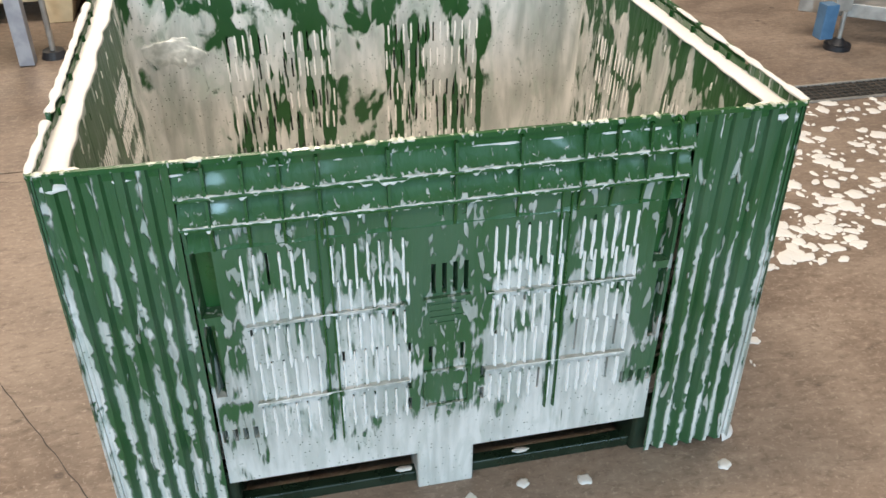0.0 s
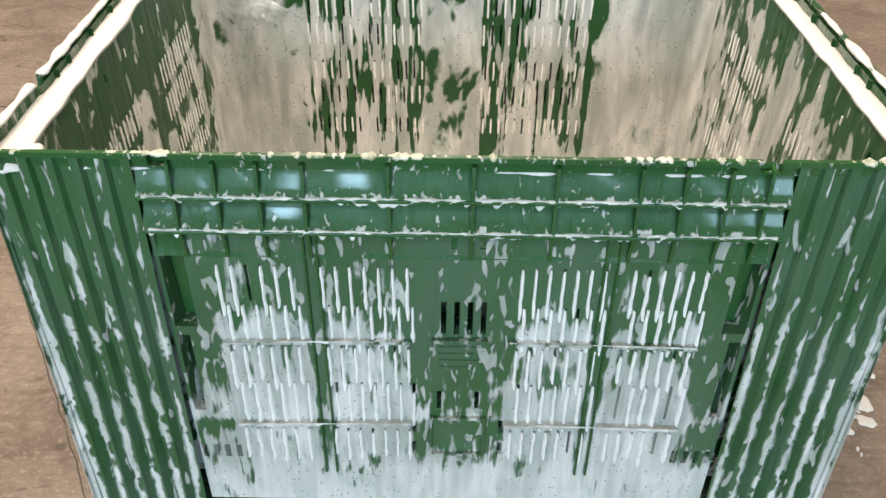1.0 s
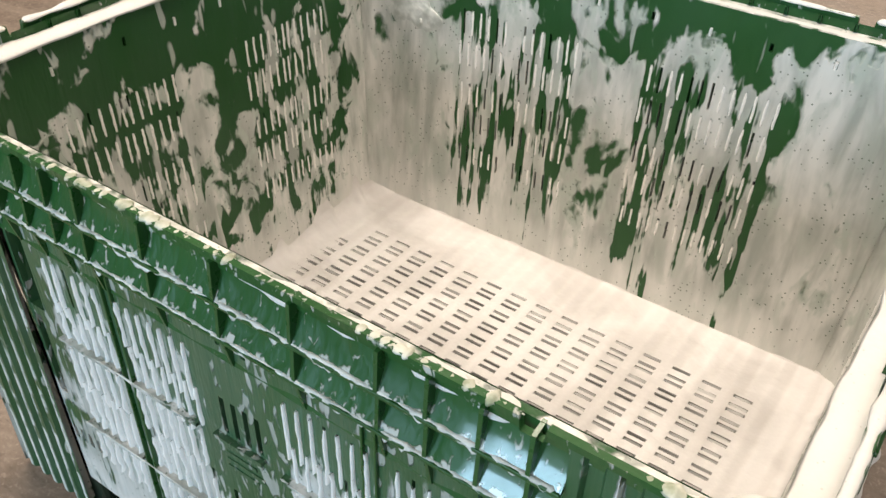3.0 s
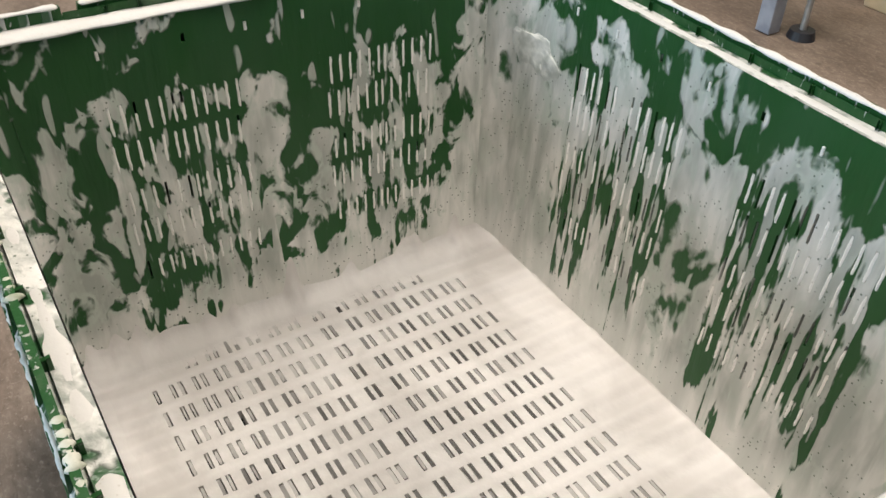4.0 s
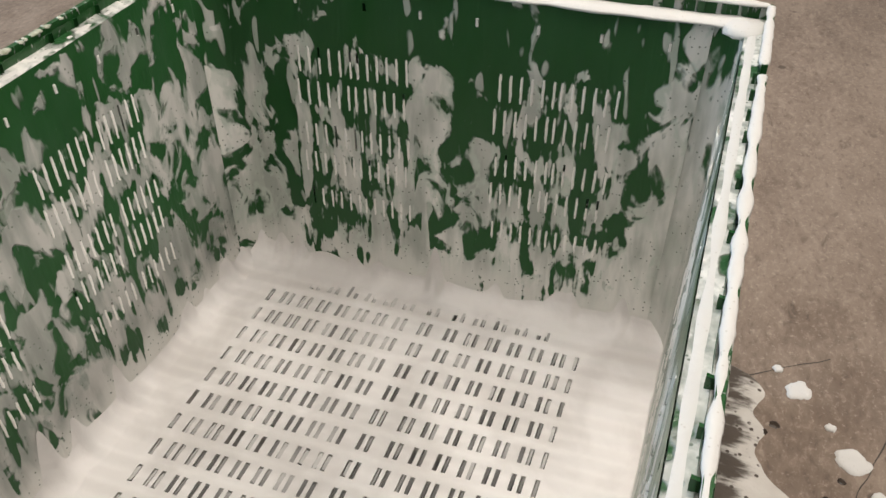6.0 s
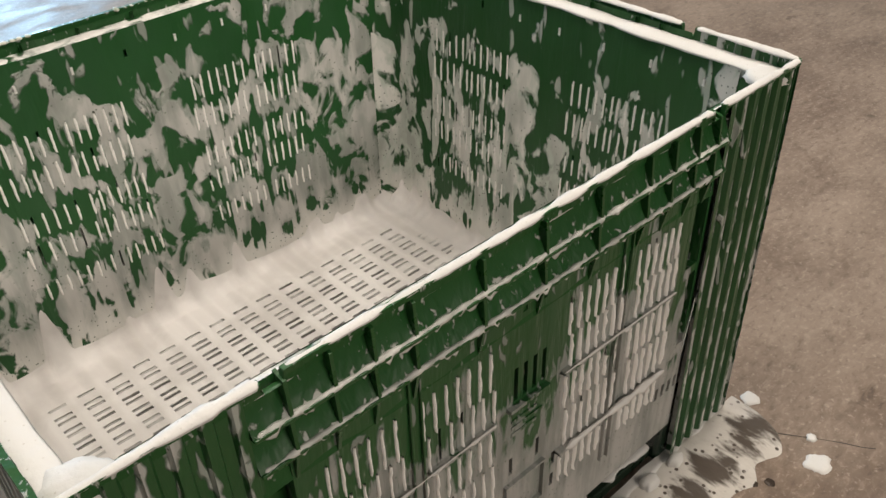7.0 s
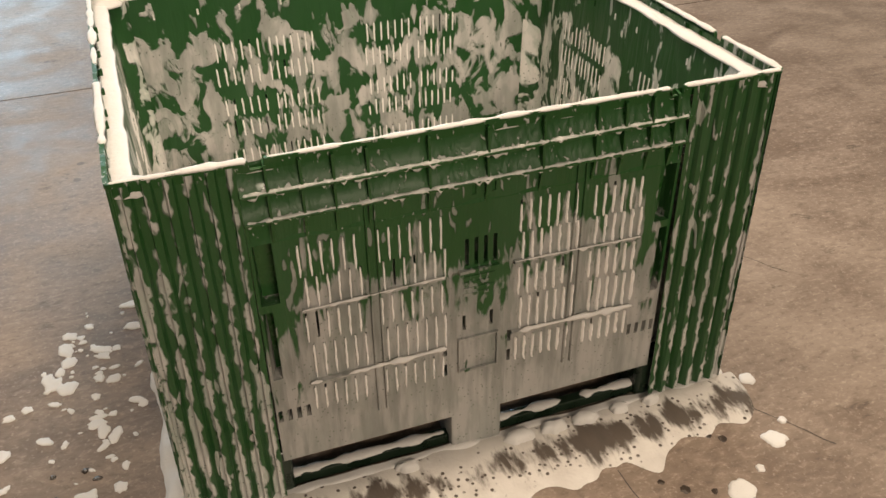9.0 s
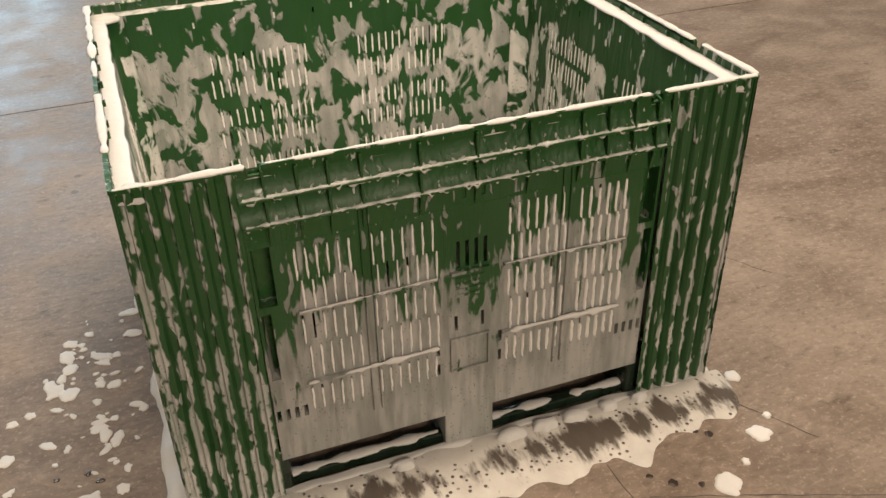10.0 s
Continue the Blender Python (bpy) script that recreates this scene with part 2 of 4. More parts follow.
def puddle_foam():
    """Flat foam with dark wet concrete showing through its holes."""
    n = Net("puddle_foam")
    y = n.xyz(1)
    holes = n.math("ADD", n.math("MULTIPLY", n.noise(46, (1, 0.30, 1), 4.0, (2, 2, 0), 0.25, 0.6), 0.5), n.math("MULTIPLY", n.noise(9, (1, 0.7, 1), 3.0, (7, 1, 0), 0.4), 0.5))
    v = n.math("ADD", holes, n.span(n.math("ABSOLUTE", n.math("SUBTRACT", y, 0.572)), 0.012, 0.080, 0.10, -0.14, False))
    v = n.math("ADD", v, n.math("MULTIPLY", n.math("SUBTRACT", n.noise(15, (1, 0.08, 1), 2.0, (4, 9, 0), 0.1), 0.52), 0.45))
    gap = n.span(n.math("ADD", v, n.span(n.xyz(0), -0.1, 0.45, 0.015, -0.07, False)), 0.45, 0.59)
    pores = n.span(n.cells(60), 0.20, 0.28, 1.0, 0.0)
    gap = n.math("MAXIMUM", gap, n.math("MULTIPLY", pores, n.span(v, 0.34, 0.43)))
    c = n.mix(n.math("MULTIPLY", gap, 0.93), n.mix(n.noise(20), (0.46, 0.42, 0.38), (0.70, 0.67, 0.62)), n.mix(n.noise(30, (1, 0.3, 1), 4.0), (0.030, 0.021, 0.015), (0.085, 0.062, 0.045)))
    n.bump(n.math("SUBTRACT", n.noise(60), gap), 0.4, 0.006)
    n.bsdf.inputs["Specular IOR Level"].default_value = 0.2
    return n.set(c, n.span(gap, 0, 1, 0.55, 0.40))


def concrete():
    n = Net("stained_concrete")
    big = n.noise(0.9, (1, 1, 1), 6.0, warp=0.6)
    mid = n.noise(4.5, (1, 1.5, 1), 8.0, (3, 1, 0), 0.5, 0.68)
    fine = n.noise(90, (1, 1, 1), 5.0, rough=0.65)
    grit = n.noise(30, (1, 1.8, 1), 6.0, (4, 4, 0), 0.4, 0.7)
    scuff = n.span(n.noise(15, (0.45, 1.3, 1), 6.0, (9, 4, 0), 1.0, 0.7), 0.60, 0.70)
    v = n.math("ADD", n.math("MULTIPLY", big, 0.45), n.math("MULTIPLY", mid, 0.55))
    c = n.mix(n.span(v, 0.36, 0.64), (0.165, 0.122, 0.094), (0.290, 0.226, 0.178))
    c = n.mix(n.math("MULTIPLY", n.span(grit, 0.50, 0.70), 0.42), c, (0.42, 0.34, 0.27))
    c = n.mix(n.math("MULTIPLY", n.span(grit, 0.48, 0.34), 0.40), c, (0.09, 0.066, 0.050))
    c = n.mix(n.math("MULTIPLY", scuff, 0.55), c, (0.075, 0.056, 0.044))
    c = n.mix(n.math("MULTIPLY", n.span(fine, 0.54, 0.70), 0.5), c, (0.46, 0.38, 0.31))
    chips = n.span(n.cells(2.6), 0.018, 0.030)
    c = n.mix(chips, (0.06, 0.048, 0.04), c)
    drops = n.math("MULTIPLY", n.span(n.cells(9.0, (1, 1, 1)), 0.10, 0.14, 1.0, 0.0), n.span(n.noise(1.6, (1, 1, 1), 2.0, (5, 2, 0)), 0.50, 0.58))
    c = n.mix(n.math("MULTIPLY", drops, 0.55), c, (0.055, 0.042, 0.034))
    n.bump(n.math("ADD", n.math("MULTIPLY", mid, 0.6), n.math("MULTIPLY", grit, 0.5)), 0.22, 0.004)
    n.bsdf.inputs["Specular IOR Level"].default_value = 0.25
    return n.set(c, n.span(mid, 0.3, 0.7, 0.36, 0.62))


def plain(name, a, b, rough, metal=0.0, scale=20.0):
    n = Net(name)
    g = n.noise(scale, detail=5.0)
    n.bump(n.noise(scale * 4), 0.1, 0.002)
    return n.set(n.mix(n.span(g, 0.3, 0.7), a, b), n.span(g, 0.3, 0.7, rough * 0.8, rough * 1.2), metal)


M_CONC = concrete()
M_GREEN = green_plastic()
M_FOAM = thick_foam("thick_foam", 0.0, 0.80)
# lift 1.09 paints in the light that would shine through the slots
M_PLUG_FAR = thick_foam("slot_foam_backlit", 0.0, 1.09)
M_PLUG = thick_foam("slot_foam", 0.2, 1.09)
M_LEDGE = plain("thin_foam", (0.42, 0.43, 0.39), (0.74, 0.73, 0.69), 0.5, 0.0, 45.0)
M_FLECK = plain("dirty_foam", (0.26, 0.29, 0.19), (0.60, 0.59, 0.51), 0.55, 0.0, 60.0)
M_DECK = deck_foam()
M_PUDDLE = puddle_foam()
# near-black colour for gaps where only shade lies
M_SHADE = plain("gap_shade", (0.012, 0.011, 0.010), (0.03, 0.028, 0.025), 0.7)
M_JOINT = plain("joint_filler", (0.035, 0.03, 0.026), (0.07, 0.06, 0.05), 0.8)
M_STEEL = plain("galvanised_steel", (0.34, 0.33, 0.31), (0.48, 0.46, 0.43), 0.45, 0.6)
M_BLUE = plain("blue_paint", (0.05, 0.13, 0.24), (0.08, 0.18, 0.31), 0.4)
M_GREYBLUE = plain("grey_paint", (0.26, 0.28, 0.33), (0.36, 0.38, 0.43), 0.4)
M_RUBBER = plain("black_rubber", (0.012, 0.012, 0.015), (0.03, 0.03, 0.035), 0.55)
M_CREAM = plain("cream_plastic", (0.55, 0.46, 0.30), (0.66, 0.56, 0.39), 0.45)
M_WALL = plain("painted_hall_wall", (0.34, 0.32, 0.30), (0.45, 0.43, 0.40), 0.8, 0.0, 3.0)
M_WET = plain("wet_concrete", (0.035, 0.026, 0.020), (0.07, 0.052, 0.04), 0.25, 0.0, 40.0)
M_BAND = wet_band()
M_FILM = soap_film()
# box green taken almost to black for the shade inside the fork openings
M_RUNNER = plain("shaded_plastic", (0.008, 0.018, 0.010), (0.016, 0.030, 0.018), 0.3)
M_PANEL_A = foamy_plastic("foamy_panel", ((0.08, 0.16), (0.20, 0.06), (0.278, 0.0), (0.292, 0.10), (0.37, -0.01), (0.44, -0.08), (0.458, -0.01), (0.50, -0.13), (0.60, -0.20)), streak=80, tall=0.12, blob=18, mixed=0.45, shift=2.0, fields=0.15, speck=0.072, pale=0.72, film=0.04, fleck=72, low=0.3, veiled=0.34, cool_sheen=0.07)
# far-side foam is dimmed in colour so its slot bars look lit through
M_PANEL_C = foamy_plastic("foamy_panel_dimmed", ((0.08, 0.22), (0.278, 0.08), (0.292, 0.15), (0.40, 0.03), (0.446, -0.04), (0.458, 0.03), (0.53, -0.10), (0.62, -0.17)), streak=60, tall=0.10, blob=14, mixed=0.45, shift=7.0, fields=0.10, speck=0.035, pale=0.52, fleck=60, low=0.08, veiled=0.27, ribbed=False)
M_PILLAR_A = foamy_plastic("foamy_corner", ((0.02, 0.15), (0.25, 0.10), (0.42, 0.03), (0.55, -0.05), (0.68, -0.11)), streak=40, tall=0.20, blob=30, mixed=0.5, shift=4.0, stripe=(0.0317, 0.4215, 0.3215, 0.0088), speck=0.01, film=0.03, pale=0.82, fleck=52, edge=0.10, low=0.3, veiled=0.42, cool_sheen=0.07)
M_PILLAR_C = foamy_plastic("foamy_corner_dimmed", ((0.02, 0.08), (0.30, 0.05), (0.55, 0.0), (0.70, -0.06)), streak=40, tall=0.45, blob=30, mixed=0.6, shift=14.0, stripe=(0.0317, 0.4215, 0.3215, 0.0092), speck=0.01, film=0.03, pale=0.68, fleck=46, edge=0.10, low=0.3, veiled=0.40)
# pale and veiled differ by wall to make up for how light falls
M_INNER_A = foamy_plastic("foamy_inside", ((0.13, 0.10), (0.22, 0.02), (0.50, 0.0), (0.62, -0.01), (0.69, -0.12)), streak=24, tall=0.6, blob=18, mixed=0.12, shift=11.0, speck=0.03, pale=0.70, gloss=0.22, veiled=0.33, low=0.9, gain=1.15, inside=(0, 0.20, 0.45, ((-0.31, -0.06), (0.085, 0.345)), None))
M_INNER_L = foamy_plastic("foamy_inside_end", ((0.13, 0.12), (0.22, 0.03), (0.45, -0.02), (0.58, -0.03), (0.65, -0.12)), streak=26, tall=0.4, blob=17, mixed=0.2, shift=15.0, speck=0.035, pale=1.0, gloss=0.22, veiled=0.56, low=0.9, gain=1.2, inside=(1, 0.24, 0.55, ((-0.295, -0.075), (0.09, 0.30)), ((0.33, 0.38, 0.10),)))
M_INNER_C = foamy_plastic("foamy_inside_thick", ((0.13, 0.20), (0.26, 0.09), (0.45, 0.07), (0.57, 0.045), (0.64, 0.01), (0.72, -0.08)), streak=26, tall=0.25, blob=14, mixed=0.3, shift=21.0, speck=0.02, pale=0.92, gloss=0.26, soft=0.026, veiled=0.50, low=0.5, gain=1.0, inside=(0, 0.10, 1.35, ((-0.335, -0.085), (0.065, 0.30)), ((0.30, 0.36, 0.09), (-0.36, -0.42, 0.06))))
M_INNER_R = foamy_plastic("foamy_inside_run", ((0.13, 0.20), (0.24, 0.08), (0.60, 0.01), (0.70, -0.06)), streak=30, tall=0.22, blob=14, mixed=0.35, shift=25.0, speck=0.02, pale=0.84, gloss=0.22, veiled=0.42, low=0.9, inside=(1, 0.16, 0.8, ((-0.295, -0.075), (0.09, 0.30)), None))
M_RIM = foamy_plastic("foamy_rim", ((0.0, 0.06), (1.0, 0.06)), streak=25, tall=1.0, shift=31.0)


# ---- mesh helpers ----
def obj(name, bm, material, parent=None, label="", category="", group="", kind="", smooth=False):
    me = bpy.data.meshes.new(name)
    bm.to_mesh(me)
    bm.free()
    me.materials.append(material)
    if smooth:
        for p in me.polygons:
            p.use_smooth = True
    ob = new(name, me)
    if parent:
        ob.parent = parent
    return tagged(ob, label, category, group, kind)


def part(name, bm, material, parent, label="", smooth=False):
    return obj(name, bm, material, parent, label, smooth=smooth)


def thing(name, label, category, group="", kind=""):
    return tagged(new(name), label, category, group, kind)


def box(bm, lo, hi, f=None, bevel=0.0):
    """A block between two corners, mapped by f."""
    vs = [bm.verts.new((x, y, z)) for z in (lo[2], hi[2]) for y in (lo[1], hi[1]) for x in (lo[0], hi[0])]
    fs = [bm.faces.new([vs[i] for i in q]) for q in ((0, 2, 3, 1), (4, 5, 7, 6), (0, 1, 5, 4), (2, 6, 7, 3), (0, 4, 6, 2), (1, 3, 7, 5))]
    if bevel:
        es = list({e for fc in fs for e in fc.edges})
        r = bmesh.ops.bevel(bm, geom=es, offset=bevel, segments=2, affect="EDGES", profile=0.5)
        vs = list({v for fc in r["faces"] for v in fc.verts} | {v for v in vs if v.is_valid})
    if f:
        for v in vs:
            v.co = f(*v.co)
    return vs


def tube(bm, a, b, r, n=16, r2=None):
    a, b = Vector(a), Vector(b)
    d = b - a
    m = Matrix.Translation((a + b) / 2) @ d.to_track_quat("Z", "Y").to_matrix().to_4x4()
    bmesh.ops.create_cone(bm, cap_ends=True, segments=n, radius1=r, radius2=r if r2 is None else r2, depth=d.length, matrix=m)


# ---- the hall ----
def hall():
    # concrete slabs parted by narrow joints
    xs, ys = (-9.0, -4.6, 3.9, 9.0), (-9.0, -1.832, 1.075, 9.0)
    bm = bmesh.new()
    box(bm, (-9.2, -9.2, -0.20), (9.2, 9.2, -0.008))
    floor = obj("floor", bm, M_JOINT, kind="structure", label="concrete hall floor with dark filled joints", category="floor")
    g = 0.004
    for i in range(3):
        for j in range(3):
            bm = bmesh.new()
            box(bm, (xs[i] + g, ys[j] + g, -0.012), (xs[i + 1] - g, ys[j + 1] - g, 0.0))
            part("slab", bm, M_CONC, floor)
    # hairline cracks
    for k, pts in enumerate((((-1.02, 0.20), (-0.916, 0.022), (-0.706, -0.333), (-0.66, -0.42)), ((-0.28, 0.77), (-0.50, 0.85), (-0.719, 0.937), (-1.30, 1.06)),
                             ((-0.60, 0.585), (-0.655, 0.67), (-0.71, 0.76)), ((-0.243, 0.66), (-0.248, 0.78), (-0.25, 0.86)))):
        bm = bmesh.new()
        ring = None
        for a, b in zip(pts, pts[1:]):
            a, b = Vector((*a, 0.0008)), Vector((*b, 0.0008))
            m = max(2, int((b - a).length / 0.012))
            side_way = Vector((-(b - a).y, (b - a).x, 0)).normalized()
            for i in range(m + 1):
                p = a + (b - a) * i / m
                w = 0.0010 * (1 + 0.7 * noise.noise(p * 30))
                p = p + side_way * 0.004 * noise.noise(p * 22 + Vector((k, 0, 0)))
                row = [bm.verts.new(p - side_way * w), bm.verts.new(p + side_way * w)]
                if ring:
                    bm.faces.new((ring[0], row[0], row[1], ring[1]))
                ring = row
        part("crack", bm, M_JOINT, floor, "thin dark crack in the concrete")
    H = 6.0
    for nm, lo, hi in (("wall_north", (-9.2, 9.0, -0.2), (9.2, 9.2, H)), ("wall_west", (-9.2, -9.0, -0.2), (-9.0, 9.0, H)),
                       ("wall_east", (9.0, -9.0, -0.2), (9.2, 9.0, H))):
        bm = bmesh.new()
        box(bm, lo, hi)
        obj(nm, bm, M_WALL, kind="structure", label="plain painted hall wall", category="wall")
    bm = bmesh.new()
    for lo, hi in (((-9.2, -9.2, -0.2), (-3.1, -9.0, H)), ((-1.3, -9.2, -0.2), (1.0, -9.0, H)), ((3.8, -9.2, -0.2), (9.2, -9.0, H)), ((1.0, -9.2, 4.0), (3.8, -9.0, H)), ((-3.1, -9.2, 4.0), (-1.3, -9.0, H))):
        box(bm, lo, hi)
    obj("wall_south", bm, M_WALL, kind="structure", label="plain painted hall wall with two wide doorways", category="wall")
    bm = bmesh.new()
    box(bm, (-9.2, -9.2, H), (9.2, 9.2, H + 0.2))
    obj("ceiling", bm, M_WALL, kind="structure", label="plain pale hall ceiling", category="ceiling")


hall()

# ---- the pallet box ----
HX, HY, TOP, DRAFT = 0.60, 0.50, 0.760, 0.074
IX, IY = 0.566, 0.468        # inner wall faces at the rim
DECK = 0.122                 # bottom inside


def draft(x, y, z):
    # the inner shell narrows downwards, the outer faces hardly do
    inner = min(1.0, max(0.0, max((HX - abs(x)) / 0.03 if abs(x) / HX > abs(y) / HY else (HY - abs(y)) / 0.03, 0.0)))
    k = 1 - (0.003 + (DRAFT - 0.003) * inner) * (1 - z / TOP)
    return Vector((x * k, y * k, z))


def side(which):
    """Maps along, outwards, up of a side to the world."""
    return {"a": lambda u, d, z: draft(u, -(HY + d), z), "c": lambda u, d, z: draft(-u, HY + d, z),
            "r": lambda u, d, z: draft(HX + d, u, z), "l": lambda u, d, z: draft(-HX - d, -u, z)}[which]


def slotted(bm, f, u0, u1, v0, v1, d0, d1, slots, faces=(True, True)):
    """A plate with real slots. f maps along, depth, up; d0 is the front face and d1 the back."""
    us = sorted({u0, u1, *[s[0] for s in slots], *[s[1] for s in slots]})

    def quad(*ps):
        bm.faces.new([bm.verts.new(f(*p)) for p in ps])

    def strip(a, b, lo, hi):
        n = max(1, int((hi - lo) / 0.12))
        for i in range(n):
            p, q = lo + (hi - lo) * i / n, lo + (hi - lo) * (i + 1) / n
            if faces[0]:
                quad((a, d0, p), (b, d0, p), (b, d0, q), (a, d0, q))
            if faces[1]:
                quad((a, d1, q), (b, d1, q), (b, d1, p), (a, d1, p))

    for a, b in zip(us, us[1:]):
        mid, at = (a + b) / 2, v0
        for s in sorted((s for s in slots if s[0] < mid < s[1]), key=lambda s: s[2]):
            strip(a, b, at, s[2])
            at = s[3]
        strip(a, b, at, v1)
    for a, b, p, q in slots:
        quad((a, d0, p), (a, d1, p), (b, d1, p), (b, d0, p))
        quad((a, d0, q), (b, d0, q), (b, d1, q), (a, d1, q))
        quad((a, d0, p), (a, d0, q), (a, d1, q), (a, d1, p))
        quad((b, d0, p), (b, d1, p), (b, d1, q), (b, d0, q))


def wall_slots(groups, rows):
    """Staggered columns of upright slots."""
    out = []
    for start, pitch, count in groups:
        for i in range(count):
            for k, (lo, hi) in enumerate(rows):
                u = start + pitch * (i + (0.36 if k % 2 else 0.0))
                out.append((u - 0.0022, u + 0.0022, lo, hi))
    return out


ROWS_Z = ((0.524, 0.586), (0.459, 0.517), (0.382, 0.440), (0.298, 0.368), (0.218, 0.268))
LONG_GROUPS = ((-0.330, 0.0197, 6), (-0.189, 0.0193, 7), (0.083, 0.0187, 7), (0.235, 0.0193, 6))
SHORT_GROUPS = ((-0.292, 0.0183, 6), (-0.170, 0.0183, 6), (0.090, 0.0183, 6), (0.212, 0.0183, 6))
INNER_Z = ((0.556, 0.606), (0.492, 0.541), (0.410, 0.455), (0.351, 0.395), (0.276, 0.314))
INNER_GROUPS = {"a": ((-0.308, 0.0188, 6), (-0.181, 0.0195, 7), (0.085, 0.0187, 7), (0.228, 0.0215, 6)), "c": ((-0.297, 0.0193, 6), (-0.182, 0.0193, 7), (0.083, 0.0187, 7), (0.238, 0.0193, 6)),
                "l": ((-0.298, 0.0190, 6), (-0.190, 0.0190, 6), (0.077, 0.0190, 6), (0.186, 0.0205, 6)), "r": ((-0.298, 0.0190, 6), (-0.190, 0.0190, 6), (0.083, 0.0190, 6), (0.190, 0.0205, 6))}
VENTS = {True: [-0.465, -0.36] + [-0.257 + 0.103 * i for i in range(6)] + [0.36, 0.465], False: (-0.364, -0.257, -0.154, -0.050, 0.050, 0.152, 0.283)}
CENTRE = [(-0.023 + 0.0187 * i - 0.004, -0.023 + 0.0187 * i + 0.004, 0.466, 0.526) for i in range(4)]
CENTRE += [(-0.014, -0.006, 0.617, 0.645), (0.024, 0.032, 0.617, 0.645), (-0.032, -0.025, 0.316, 0.352), (0.025, 0.032, 0.316, 0.352)]
CENTRE += [(s * 0.068 - 0.004, s * 0.068 + 0.004, lo, lo + 0.028) for s in (-1, 1) for lo in (0.212, 0.262)]
CORNERS = [(s * (0.348 + 0.018 * i) - 0.0045, s * (0.348 + 0.018 * i) + 0.0045, 0.198, 0.226) for s in (-1, 1) for i in range(4)]

POCKETS = ((0.371, 0.404, 0.474, 0.640), (0.386, 0.404, 0.304, 0.458))

pallet_box = thing("pallet_box", "large green plastic pallet box covered in running white soap foam", "pallet box")


def plugs(f, slots, seed, keep, depth, proud, thin, run, swell):
    """Bars of foam that bulge out of the slots, one mass of them."""
    rng = random.Random(seed)
    bm = bmesh.new()
    for a, b, lo, hi in slots:
        if rng.random() > keep:
            continue
        top = hi - (rng.random() < 0.10) * rng.uniform(0.0, 0.02)
        low = lo - run * rng.uniform(0.3, 1.2)
        n, ring, m = 6, None, (a + b) / 2
        for i in range(n + 1):
            z = low + (top - low) * i / n
            w = (thin + 0.0005 * rng.uniform(-1, 1)) * (0.55 if i == n else 1.0) * (0.6 if i == 0 else 1.0 + swell * rng.uniform(0.3, 1.2) if i == 1 else 1.0)
            e = m + 0.0006 * rng.uniform(-1, 1)
            h = proud * rng.uniform(0.6, 1.3)
            row = [bm.verts.new(f(u, d, z)) for u, d in ((e - w, depth), (e - w * 0.5, depth + h), (e + w * 0.5, depth + h), (e + w, depth))]
            if ring:
                for j in range(3):
                    bm.faces.new((ring[j], ring[j + 1], row[j + 1], row[j]))
            ring = row
    return bm


